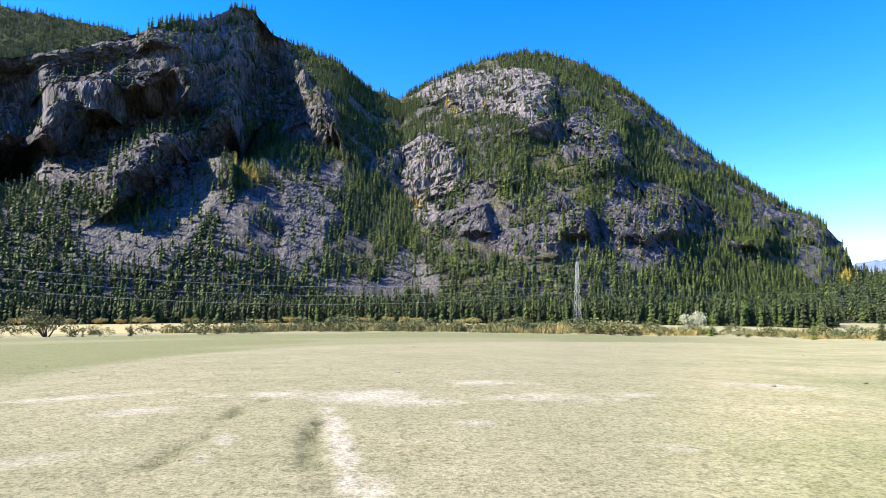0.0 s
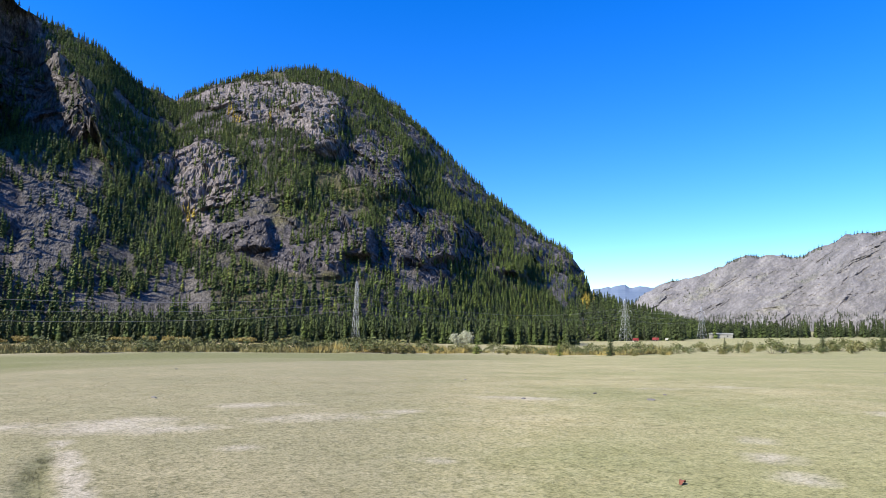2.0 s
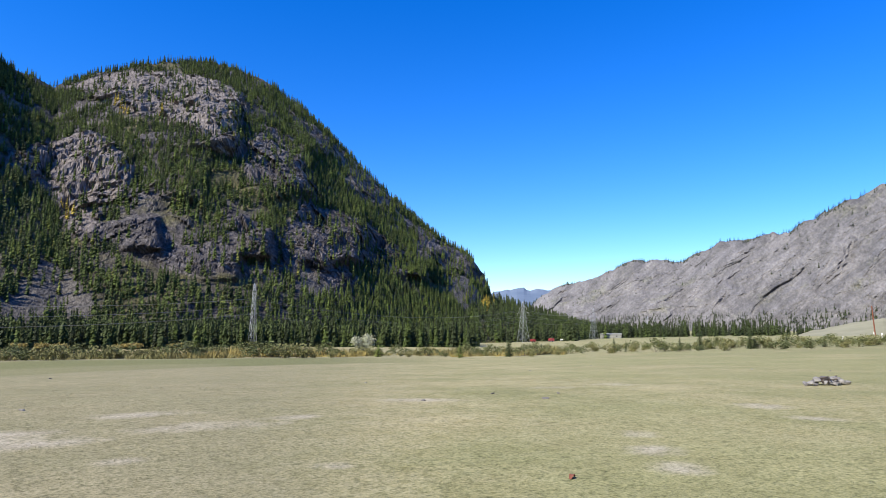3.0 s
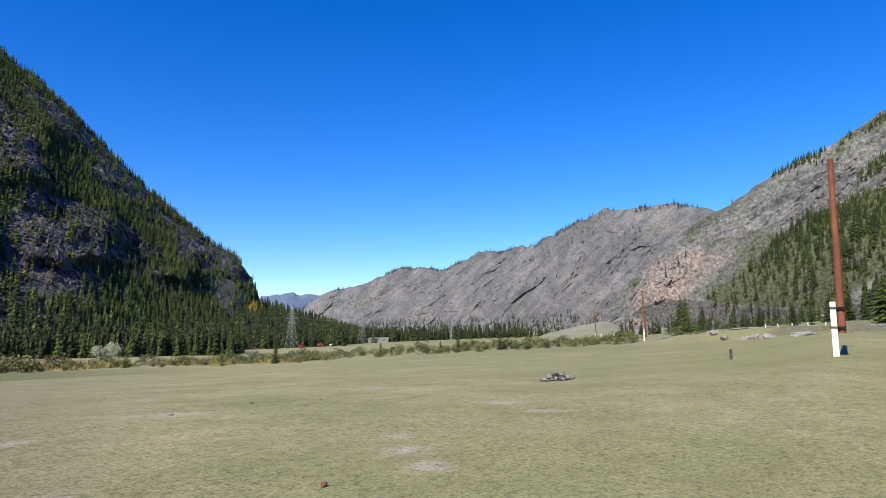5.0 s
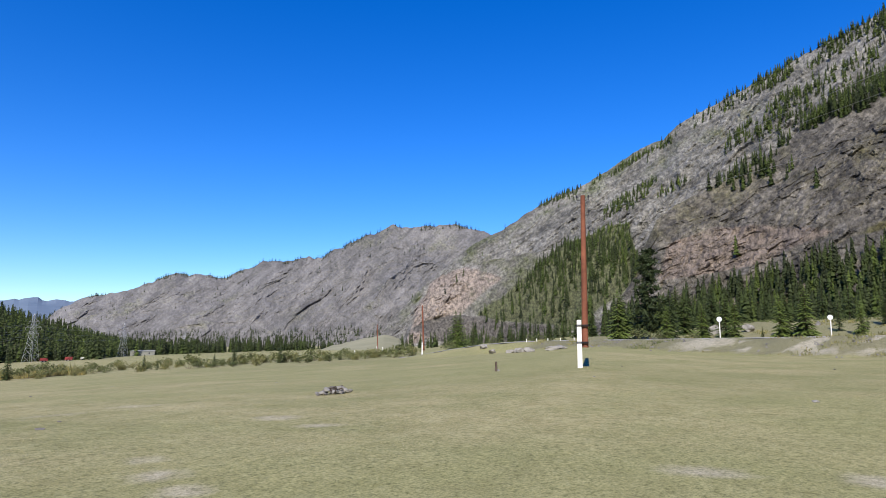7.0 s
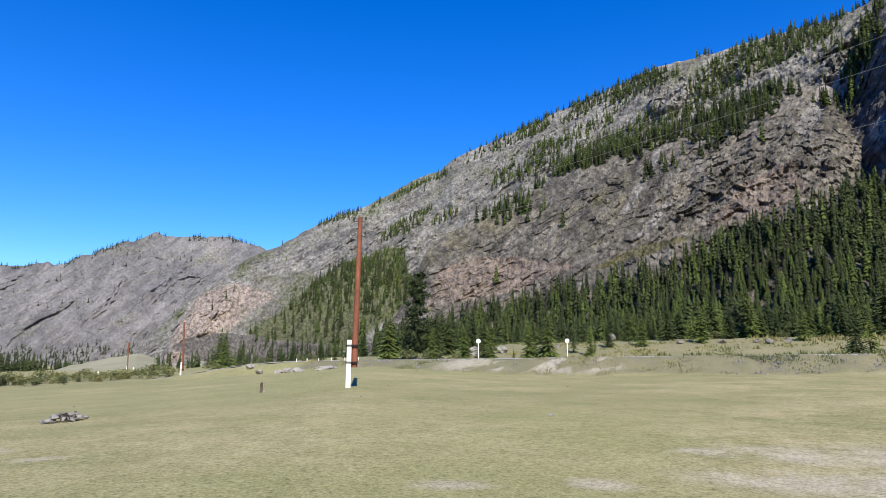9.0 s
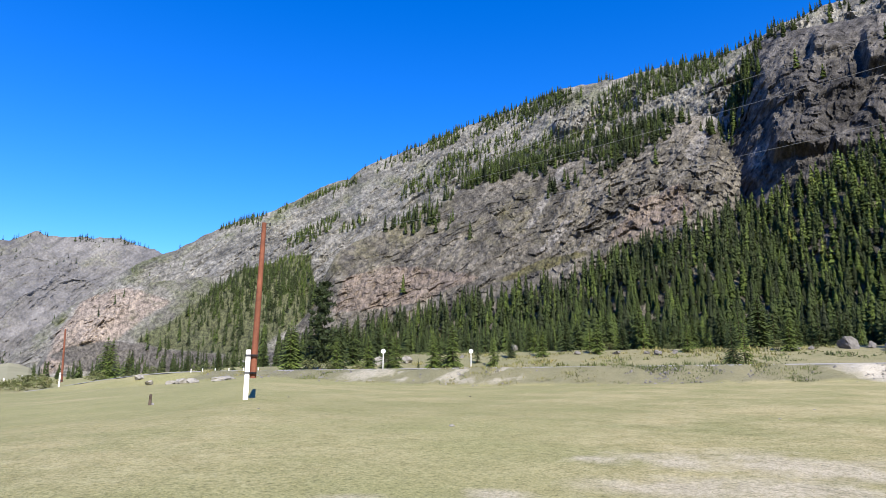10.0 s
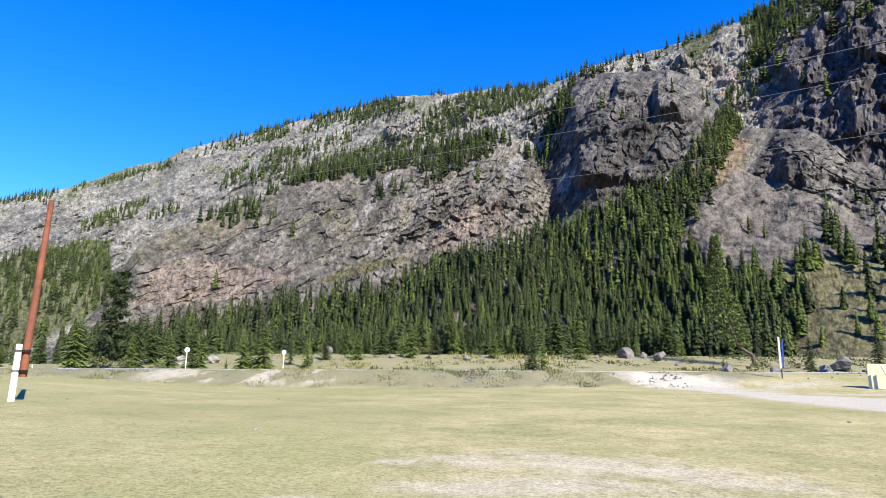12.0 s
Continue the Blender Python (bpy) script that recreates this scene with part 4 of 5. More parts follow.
def strip(az0, az1, d0, d1, cell, low, high, tints, gap=0.0):
    """Trees of a flat wood between two bearings and two distances."""
    rows = []
    d = d0
    while d < d1:
        for a in np.arange(az0, az1, math.degrees(cell / d)):
            aa, dd = a + RNG.normal(0, 0.35) * math.degrees(cell / d), d + RNG.normal(0, 0.35) * cell
            if RNG.random() >= gap:
                x, y = at(aa, dd)
                rows.append((x, y, ground_at(x, y) - 0.2, RNG.uniform(low, high), float(np.clip(RNG.choice(tints) + RNG.normal(0, 0.06), 0, 1))))
        d += cell
    return np.array(rows)


woods("mountain_woods", np.concatenate(PLANTED), "scattered dark spruces and green larches on the slopes")
woods("valley_woods", np.concatenate([strip(-40, 32, 283, 360, 3.4, 8, 14, [0.06, 0.12, 0.2, 0.28, 0.4]), strip(30, 41, 432, 470, 6, 9, 15, [0.04, 0.12, 0.2])]), "dense belt of spruces and larches along the valley floor")
woods("roadside_woods", np.concatenate([strip(84, 93, 118, 150, 3.3, 5, 9, [0.04, 0.1, 0.16, 0.24, 0.36], 0.1), strip(93, 105, 132, 152, 3.2, 5, 9, [0.08, 0.15, 0.3], 0.1), strip(105, 143.5, 114, 150, 3.2, 5, 9, [0.04, 0.1, 0.16, 0.24, 0.36], 0.1)]), "dense young conifers at the slope's foot")
woods("distant_woods", np.concatenate([strip(40, 57, 545, 620, 5.5, 7, 15, [0.03, 0.1, 0.2], 0.15), strip(57, 66, 560, 620, 6.0, 6, 11, [0.03, 0.1, 0.2], 0.45), strip(66, 82, 330, 370, 6, 5, 10, [0.08, 0.2], 0.4)]), "thin lines of conifers far along the valley")
# ---- things: helpers ----
def part(name, bm, mat, parent=None, label="", smooth_faces=False):
    me = bpy.data.meshes.new(name)
    for f in bm.faces:
        f.smooth = smooth_faces
    bm.to_mesh(me)
    bm.free()
    me.materials.append(mat)
    ob = new(name, me)
    ob.parent = parent
    return tagged(ob, label)


def root(name, x, y, z, label, category, group="", rz=0.0):
    ob = new(name)
    ob.empty_display_size = 0.3
    ob.matrix_basis = pose(x, y, z, 0, 0, rz)
    return tagged(ob, label, category, group)


def rod(bm, a, b, r0, r1, sides=8, caps=True):
    """A tapered round bar from a to b."""
    a, b = Vector(a), Vector(b)
    axis = b - a
    m = Matrix.Translation((a + b) / 2) @ axis.to_track_quat("Z", "Y").to_matrix().to_4x4()
    bmesh.ops.create_cone(bm, cap_ends=caps, segments=sides, radius1=r0, radius2=r1, depth=axis.length, matrix=m)


def box(bm, cx, cy, cz, sx, sy, sz, m=Matrix(), bevel=0.0):
    made = bmesh.ops.create_cube(bm, size=1, matrix=m @ Matrix.Translation((cx, cy, cz)) @ Matrix.Diagonal((sx, sy, sz, 1)))
    if bevel:
        edges = list({e for v in made["verts"] for e in v.link_edges})
        bmesh.ops.bevel(bm, geom=edges, offset=bevel, segments=2, affect="EDGES", profile=0.6)


def stone_bm(seed, sx, sy, sz, detail=2):
    """A broken, angular boulder."""
    bm = bmesh.new()
    bmesh.ops.create_icosphere(bm, subdivisions=detail, radius=1)
    rnd = random.Random(seed)
    cuts = [(Vector((rnd.gauss(0, 1), rnd.gauss(0, 1), rnd.gauss(0, 0.8))).normalized(), rnd.uniform(0.42, 0.75)) for _ in range(13)]
    for v in bm.verts:
        for nrm, off in cuts:
            over = v.co.dot(nrm) - off
            if over > 0:
                v.co -= nrm * over
        v.co *= 1 + 0.22 * (noise.noise(v.co * 3.1 + Vector((seed, 0, 0))))
        v.co = Vector((v.co.x * sx, v.co.y * sy, v.co.z * sz))
    return bm


# ---- materials of the things ----
M_BARK = plain("bark", (0.06, 0.045, 0.035), (0.17, 0.13, 0.1), 3.0, 0.95, bump=0.6, depth=0.05)
M_POLE = plain("tarred_wood", (0.1, 0.035, 0.022), (0.3, 0.11, 0.06), 1.6, 0.75, bump=0.5, depth=0.02)
M_WHITE = plain("whitewashed_concrete", (0.62, 0.6, 0.56), (0.8, 0.78, 0.74), 2.0, 0.85, bump=0.3, depth=0.01)
M_STEEL = plain("galvanised_steel", (0.42, 0.43, 0.44), (0.58, 0.59, 0.6), 1.0, 0.45, 0.5)
M_WIRE = plain("wire", (0.3, 0.3, 0.3), (0.42, 0.42, 0.42), 1.0, 0.4, 0.6)
M_DARK = plain("dark_metal", (0.02, 0.02, 0.022), (0.05, 0.05, 0.055), 3.0, 0.5, 0.3)
M_GLASS = plain("porcelain", (0.5, 0.5, 0.48), (0.7, 0.7, 0.68), 8.0, 0.2)
M_SIGNBACK = plain("sign_back", (0.66, 0.68, 0.7), (0.8, 0.81, 0.82), 2.0, 0.4)
M_BLUE = plain("blue_paint", (0.03, 0.06, 0.32), (0.06, 0.1, 0.42), 2.0, 0.5)
M_PALE = plain("pale_yellow_paint", (0.55, 0.53, 0.34), (0.7, 0.68, 0.48), 1.5, 0.8)
M_DULL = plain("dull_wall", (0.2, 0.2, 0.17), (0.3, 0.3, 0.26), 0.5, 0.9)
M_RED = plain("red_roofing", (0.16, 0.026, 0.02), (0.27, 0.045, 0.035), 0.5, 0.6)
M_WALL = plain("pale_wall", (0.5, 0.48, 0.44), (0.68, 0.66, 0.6), 0.5, 0.85)
M_STONE = plain("boulder_stone", (0.07, 0.065, 0.06), (0.27, 0.25, 0.23), 1.3, 0.9, bump=0.7, depth=0.08)
M_PALESTONE = plain("pale_stone", (0.16, 0.148, 0.13), (0.4, 0.375, 0.335), 2.0, 0.9, bump=0.6, depth=0.06)
M_ASPHALT = plain("worn_asphalt", (0.28, 0.27, 0.25), (0.4, 0.38, 0.35), 0.6, 0.9, bump=0.3, depth=0.01)
M_NEEDLE = leafage("needles", [(0.0, (0.022, 0.034, 0.014)), (0.4, (0.058, 0.08, 0.022)), (0.7, (0.13, 0.175, 0.032)), (1.0, (0.5, 0.36, 0.05))])
M_LEAF = leafage("shrub_leaves", [(0.0, (0.06, 0.08, 0.028)), (0.35, (0.14, 0.15, 0.055)), (0.6, (0.25, 0.22, 0.09)), (0.8, (0.36, 0.27, 0.075)), (0.92, (0.36, 0.28, 0.09)), (1.0, (0.52, 0.53, 0.38))])
M_BLADE = leafage("grass_blades", [(0.0, (0.2, 0.19, 0.09)), (0.5, (0.31, 0.285, 0.16)), (1.0, (0.42, 0.375, 0.245))])


def leaf_part(name, v, f, tint, mat, parent):
    ob = mesh_object(name, v, f, mat, {"tint": tint})
    ob.parent = parent
    return ob


# ---- conifers and bushes that stand singly ----
def spruce(seed, height, spread, tint, label, bare=0.06, name="spruce_tree", whorls=26, ragged=0.2):
    r = np.random.default_rng(seed)
    top = root(name, 0, 0, 0, label, "tree", "conifers by the road and meadow")
    bm = bmesh.new()
    rod(bm, (0, 0, -0.3), (0, 0, height * 0.96), 0.02 * height, 0.004 * height, 7)
    part("trunk", bm, M_BARK, top, "grey-brown bark")
    v, f, t = [], [], []
    for i in range(whorls):
        h = bare + (1 - bare) * (i / whorls) ** 0.95
        reach = spread * height * ((1 - h) ** 0.8) * r.uniform(0.8, 1.15) + 0.03 * height
        for k in range(8):
            if r.random() < ragged * 0.6:
                continue
            turn = k * 0.785 + i * 0.5 + r.normal(0, 0.15)
            lng = reach * r.uniform(1 - ragged * 1.6, 1.12)
            c, s = math.cos(turn), math.sin(turn)
            z0 = h * height
            droop = lng * r.uniform(0.15, 0.5)
            wide = lng * r.uniform(0.28, 0.42)
            tone = float(np.clip(tint + r.normal(0, 0.06), 0, 1))
            for j, (p, q) in enumerate(((0.1, 0.5), (0.35, 0.8), (0.6, 1.08))):
                w = wide * (1 - 0.3 * j) * r.uniform(0.8, 1.2)
                zp, zq = z0 - droop * p ** 1.4, z0 - droop * q ** 1.4 + lng * 0.05
                n0 = len(v)
                v += [(c * lng * p, s * lng * p, zp + 0.03 * lng), (c * lng * q - s * w, s * lng * q + c * w, zq - 0.3 * w), (c * lng * (q + 0.12), s * lng * (q + 0.12), zq), (c * lng * q + s * w, s * lng * q - c * w, zq - 0.3 * w)]
                f += [(n0, n0 + 1, n0 + 2), (n0, n0 + 2, n0 + 3)]
                t += [tone] * 4
    n0 = len(v)
    v += [(0.02 * height, 0, height * 0.93), (-0.01 * height, 0.017 * height, height * 0.93), (-0.01 * height, -0.017 * height, height * 0.93), (0, 0, height * 1.03)]
    f += [(n0, n0 + 1, n0 + 3), (n0 + 1, n0 + 2, n0 + 3), (n0 + 2, n0, n0 + 3)]
    t += [tint] * 4
    leaf_part("crown", v, f, t, M_NEEDLE, top)
    return top


def bush(seed, width, height, tint, label, leaves=400, name="bush", leaf=0.11, stem=0.02, lift=0.05, group="bushes along the meadow's edge", category="bush"):
    r = np.random.default_rng(seed)
    top = root(name, 0, 0, 0, label, category, group)
    bm = bmesh.new()
    clumps = []
    for k in range(7):
        t, q = r.uniform(0, 6.28), width * 0.5 * math.sqrt(r.uniform(0.05, 0.8))
        tip = (q * math.cos(t), q * math.sin(t), height * r.uniform(lift + 0.15, 0.8))
        rod(bm, (0.1 * tip[0], 0.1 * tip[1], -0.15), tip, stem, stem * 0.35, 5)
        clumps.append((tip, width * r.uniform(0.18, 0.3)))
    part("stems", bm, M_BARK, top)
    v, f, t = [], [], []
    for i in range(leaves):
        (cx, cy, cz), rad = clumps[r.integers(len(clumps))]
        d = r.normal(0, 1, 3)
        d /= np.linalg.norm(d) + 1e-6
        p = np.array([cx, cy, cz]) + d * rad * r.uniform(0.4, 1.15) * np.array([1, 1, 0.8 * height / width * 1.4])
        p[2] = max(p[2], 0.05)
        a, b = r.normal(0, 1, 3), r.normal(0, 1, 3)
        a, b = a / np.linalg.norm(a) * leaf * r.uniform(0.7, 1.6), b / np.linalg.norm(b) * leaf * r.uniform(0.7, 1.3)
        n0 = len(v)
        v += [tuple(p - a), tuple(p + b), tuple(p + a), tuple(p - b)]
        f += [(n0, n0 + 1, n0 + 2), (n0, n0 + 2, n0 + 3)]
        t += [float(np.clip(tint + r.normal(0, 0.07 if tint < 0.9 else 0.02), 0, 1))] * 4
    leaf_part("foliage", v, f, t, M_LEAF, top)
    return top


def stand(thing, az, d, scale=1.0, wide=1.0, sink=0.0, first=False):
    """Puts a thing, or a copy of it, on the ground at a bearing and a distance."""
    x, y = at(az, d)
    m = pose(x, y, ground_at(x, y) - sink, 0, 0, (az * 47 + d * 31) % 360) @ Matrix.Diagonal((scale * wide, scale * wide, scale, 1))
    if first:
        thing.matrix_basis = m
        return thing
    return copy_thing(thing, m)


SPRUCES = [spruce(11, 6.0, 0.2, 0.25, "dark green spruce with drooping branches", ragged=0.2), spruce(12, 6.0, 0.17, 0.3, "slender green spruce among the roadside trees", ragged=0.3),
           spruce(13, 6.0, 0.24, 0.42, "broad young spruce with branches to the ground", ragged=0.2), spruce(14, 6.0, 0.19, 0.6, "bright green young larch", 0.05, "larch_tree", 24, 0.35)]
BUSHES = [bush(21, 2.8, 2.5, 0.26, "olive-green willow bush at the meadow's edge"), bush(22, 2.6, 1.9, 0.44, "low yellowing bush on the river bank"), bush(23, 3.2, 2.8, 0.16, "dense green bush by the river"), bush(24, 2.2, 1.5, 0.7, "golden autumn shrub before the forest")]
used = set()


def place(kind, az, d, scale=1.0, wide=1.0):
    ob = stand(kind, az, d, scale, wide, 0.05, kind.name not in used)
    used.add(kind.name)
    return ob


# by the road, beneath the spur: bearing, distance, scale, kind
for az, d, s, k in ((85.3, 84, 1.1, 2), (86.6, 90, 0.95, 0), (89.3, 88, 1.15, 0), (90.4, 94, 0.9, 2), (92.0, 90, 0.8, 0), (93.6, 84, 0.85, 2), (94.6, 95, 0.8, 1), (96.3, 84, 0.32, 1), (98.0, 84, 0.8, 2), (99.0, 86, 0.9, 0), (101.6, 88, 0.75, 1), (103.4, 88, 0.42, 1),
                    (104.6, 92, 0.7, 0), (106, 100, 0.55, 1), (123.0, 70, 0.86, 0), (123.9, 71, 0.8, 3), (145.0, 92, 0.78, 0), (146.8, 98, 0.5, 1), (149.4, 88, 0.95, 0), (150.6, 90, 0.9, 3), (138.8, 90, 0.4, 1), (70.6, 96, 0.95, 2), (71.4, 99, 0.8, 3), (72.2, 102, 0.7, 2), (75.6, 130, 0.8, 1), (76.6, 128, 0.9, 0), (77.6, 126, 0.8, 1), (79.0, 120, 0.85, 0), (80.2, 116, 0.9, 1), (81.5, 112, 0.8, 2), (82.7, 108, 0.9, 0), (83.8, 106, 0.8, 1)):
    place(SPRUCES[k], az, d, s)
rnd = random.Random(5)
LIGHT_SPRUCE = spruce(15, 6.0, 0.22, 0.56, "light green bushy young spruce by the road", ragged=0.25)
for az, d, sc in ((85.0, 80, 1.05), (89.0, 81, 0.7), (91.8, 82, 0.75), (94.3, 80, 0.8), (97.6, 80, 0.85), (99.4, 82, 0.95), (103.0, 84, 0.6), (107.4, 92, 0.7), (112.2, 94, 0.8), (119.6, 95, 0.7), (127.2, 96, 0.8), (71.0, 94, 0.9)):
    place(LIGHT_SPRUCE, az, d, sc)
for i in range(95):
    az = 88 + 48 * (i + rnd.random()) / 95
    if 93 < az < 105 and i % 4:
        continue
    place(SPRUCES[rnd.choice((0, 0, 1, 1, 2, 3))], az, 109 - 6 * math.cos(radians((az - 112) * 4)) + rnd.uniform(-5, 9), rnd.uniform(0.6, 1.25), rnd.uniform(0.85, 1.1))
# small spruces along the meadow's edge
for az, d, s, k in ((-26.4, 108, 0.38, 0), (-29.8, 112, 0.36, 3), (23.2, 118, 1.0, 3), (30.6, 112, 0.75, 3), (35.0, 112, 0.7, 0), (44.2, 118, 0.5, 0), (45.2, 120, 0.45, 1), (49.6, 118, 0.42, 0), (51.2, 116, 0.62, 0), (53.2, 118, 0.4, 1), (55.0, 116, 0.6, 0), (57.6, 120, 0.5, 1), (60.2, 118, 0.35, 0)):
    place(SPRUCES[k], az, d, s)
for i in range(215):
    az = -37 + 104 * (i + rnd.random()) / 215
    d = 118 + rnd.uniform(-8, 26) - max(0, az - 45) * 0.8
    if az < -14 and i % 3:
        continue
    place(BUSHES[rnd.choice((0, 0, 1, 1, 2))], az, d, rnd.uniform(0.6, 1.25) * (1 if az < 20 else 0.75), rnd.uniform(0.9, 1.4))
for i in range(26):
    place(BUSHES[3], rnd.uniform(-24, 8) if i < 18 else rnd.uniform(-36, -24), rnd.uniform(262, 278), rnd.uniform(0.9, 1.6), rnd.uniform(0.9, 1.3))
for az, d in ((86.8, 78), (88.6, 79), (91, 80), (72.5, 92), (74.2, 90), (70.0, 90), (78, 88), (113, 100), (118, 99), (126.5, 100), (129, 99), (136, 96), (141.5, 90), (144, 97), (147.5, 88), (139.8, 84), (151, 97)):
    place(BUSHES[rnd.choice((0, 2))], az, d, rnd.uniform(0.4, 0.75), 1.1)

# the pale round willow and the leaning willow
willow = bush(31, 5.2, 5.4, 1.0, "round pale silver-green willow behind the meadow", 2600, "willow_tree", 0.13, 0.07, 0.1, "willows", "tree")
stand(willow, 21.8, 140, 1.0, 1.0, 0.3, True)
old_willow = bush(32, 5.0, 4.4, 0.4, "old olive-green willow with a leaning forked trunk", 1100, "willow_tree", 0.15, 0.13, 0.35, "willows", "tree")
stand(old_willow, -32.2, 118, 1.0, 1.0, 0.1, True)
# the tall ragged pine by the road and the crooked tree near the boulders
def ragged_pine(seed, height, reach, tint, label):
    """A pine whose limbs carry uneven clumps of needles with gaps between them."""
    r = np.random.default_rng(seed)
    top = root("pine_tree", 0, 0, 0, label, "tree", "conifers by the road and meadow")
    bm = bmesh.new()
    spine = [Vector((0.12 * math.sin(k * 1.7), 0.1 * math.cos(k * 2.1), height * k / 8 - 0.3 * (k == 0))) for k in range(9)]
    for k in range(8):
        rod(bm, spine[k], spine[k + 1], 0.2 - 0.022 * k, 0.2 - 0.022 * (k + 1), 8, k in (0, 7))
    part("trunk", bm, M_BARK, top, "grey-brown bark")
    limbs, v, f, t = bmesh.new(), [], [], []
    for i in range(46):
        h = 0.13 + 0.86 * (i + r.random()) / 46
        turn = i * 2.4 + r.normal(0, 0.5)
        out = reach * (1.05 - 0.75 * h) * r.uniform(0.45, 1.2)
        a0 = Vector((0, 0, h * height))
        tip = a0 + Vector((out * math.cos(turn), out * math.sin(turn), out * r.uniform(-0.25, 0.3)))
        rod(limbs, a0, tip, 0.045, 0.012, 5, False)
        for q in np.linspace(0.35, 1.05, r.integers(2, 5)):
            c, rad = a0.lerp(tip, float(q)), r.uniform(0.28, 0.52)
            for _ in range(34):
                p = np.array(c) + r.normal(0, 1, 3) * rad * np.array([0.6, 0.6, 0.38])
                q1, q2 = r.normal(0, 0.17, 3), r.normal(0, 0.13, 3)
                n0 = len(v)
                v += [tuple(p - q1), tuple(p + q2), tuple(p + q1)]
                f.append((n0, n0 + 1, n0 + 2))
                t += [float(np.clip(tint + r.normal(0, 0.08), 0, 1))] * 3
    part("limbs", limbs, M_BARK, top)
    leaf_part("crown", v, f, t, M_NEEDLE, top)
    return top


pine = ragged_pine(41, 11.6, 2.3, 0.1, "tall ragged dark pine with gaps in its crown")
stand(pine, 87.6, 82, 1.0, 1.0, 0.1, True)
x, y = at(141.0, 96)
crooked = root("crooked_larch", x, y, ground_at(x, y), "crooked larch with a bent bare lower trunk", "tree")
bm = bmesh.new()
bend = [(0.3, 0, -0.3), (0.0, 0.2, 1.6), (-1.6, 0.3, 2.7), (-2.4, 0.2, 5.0), (-3.3, 0, 8.0), (-3.8, 0, 11.5), (-3.7, 0, 18.0)]
across = Vector((math.cos(radians(141)), -math.sin(radians(141)), 0)) * -1
path_pts = [across * -p[0] + Vector((0, 0, p[2])) for p in bend]
for i, (p, q) in enumerate(zip(path_pts, path_pts[1:])):
    rod(bm, p, q, 0.3 - 0.045 * i, 0.3 - 0.045 * (i + 1), 8)
part("trunk", bm, M_BARK, crooked, "bent bare grey trunk")
r = np.random.default_rng(9)
v, f, t = [], [], []
for i in range(4200):
    h = r.uniform(3.0, 18.5)
    i0 = max(j for j in range(len(path_pts)) if path_pts[j].z <= max(h, 0)) if h < 18 else len(path_pts) - 2
    i0 = min(i0, len(path_pts) - 2)
    a, b = path_pts[i0], path_pts[i0 + 1]
    w = (h - a.z) / (b.z - a.z)
    c = a.lerp(b, min(w, 1.0))
    rad = 0.4 + 2.3 * (1 - abs(h - 7) / 12) * r.uniform(0.2, 1)
    g = r.uniform(0, 6.28)
    p = np.array([c.x + rad * math.cos(g), c.y + rad * math.sin(g), h - 0.2 * rad])
    q1, q2 = r.normal(0, 0.15, 3), r.normal(0, 0.12, 3)
    n0 = len(v)
    v += [tuple(p - q1), tuple(p + q2), tuple(p + q1)]
    f.append((n0, n0 + 1, n0 + 2))
    t += [float(np.clip(0.47 + r.normal(0, 0.1), 0, 1))] * 3
leaf_part("crown", v, f, t, M_NEEDLE, crooked)


# ---- the road, its signs and stones ----
us = np.arange(-72, 161, 2.0)
vs = np.array([-3.9, -3.4, -1.2, 1.2, 3.4, 3.9]) + ROAD_V
rx = us[:, None] * ROAD_U[0] + vs[None] * ROAD_N[0]
ry = us[:, None] * ROAD_U[1] + vs[None] * ROAD_N[1]
rz = ground_z(rx, ry) + np.array([0.02, 0.1, 0.13, 0.13, 0.1, 0.02])[None]
tagged(mesh_object("road", np.stack([rx, ry, rz], -1).reshape(-1, 3), grid_faces(*rx.shape)[:, ::-1], M_ASPHALT, flat=False), "worn grey asphalt road on a low bank", "road", "", "structure")


def road_sign(az, d, height, disc):
    x, y = at(az, d)
    top = root("road_sign", x, y, ground_at(x, y), "round road sign on a white steel post, seen from the back", "road sign", "road signs", -az)
    bm = bmesh.new()
    rod(bm, (0, 0, -0.2), (0, 0, height), 0.06, 0.06, 10)
    part("post", bm, M_WHITE, top, "white-painted post")
    bm = bmesh.new()
    rod(bm, (0, -0.07, height - disc * 0.5), (0, -0.1, height - disc * 0.5), disc, disc, 28)
    bmesh.ops.bevel(bm, geom=list(bm.edges), offset=0.008, segments=1, affect="EDGES")
    plate = part("disc", bm, M_SIGNBACK, top, "pale metal disc")
    bm = bmesh.new()
    box(bm, 0, -0.05, height - disc * 0.5, 0.3, 0.04, 0.06, bevel=0.008)
    part("bracket", bm, M_STEEL, plate)
    return top


road_sign(93.15, 77, 2.55, 0.28)
road_sign(101.05, 74, 2.4, 0.25)
x, y = at(142.95, 62.5)
banner = root("banner_sign", x, y, ground_at(x, y), "tall narrow white and blue sign panel on a dark post", "sign", "", -142.95)
bm = bmesh.new()
rod(bm, (0, 0, -0.2), (0, 0, 3.6), 0.05, 0.05, 10)
part("post", bm, M_DARK, banner, "dark steel post")
bm = bmesh.new()
box(bm, -0.04, -0.06, 2.2, 0.15, 0.05, 2.7, bevel=0.01)
part("panel", bm, M_WHITE, banner, "white panel")
bm = bmesh.new()
box(bm, 0.12, -0.04, 2.1, 0.13, 0.05, 2.5, Matrix.Rotation(radians(2), 4, "Y"), bevel=0.01)
part("panel", bm, M_BLUE, banner, "blue panel")
x, y = at(149.3, 58)
board = root("concrete_board", x, y, ground_at(x, y) - 0.05, "pale yellow slab propped up by the gravel road", "board", "", -149)
bm = bmesh.new()
tilt = Matrix.Rotation(radians(-10), 4, "X")
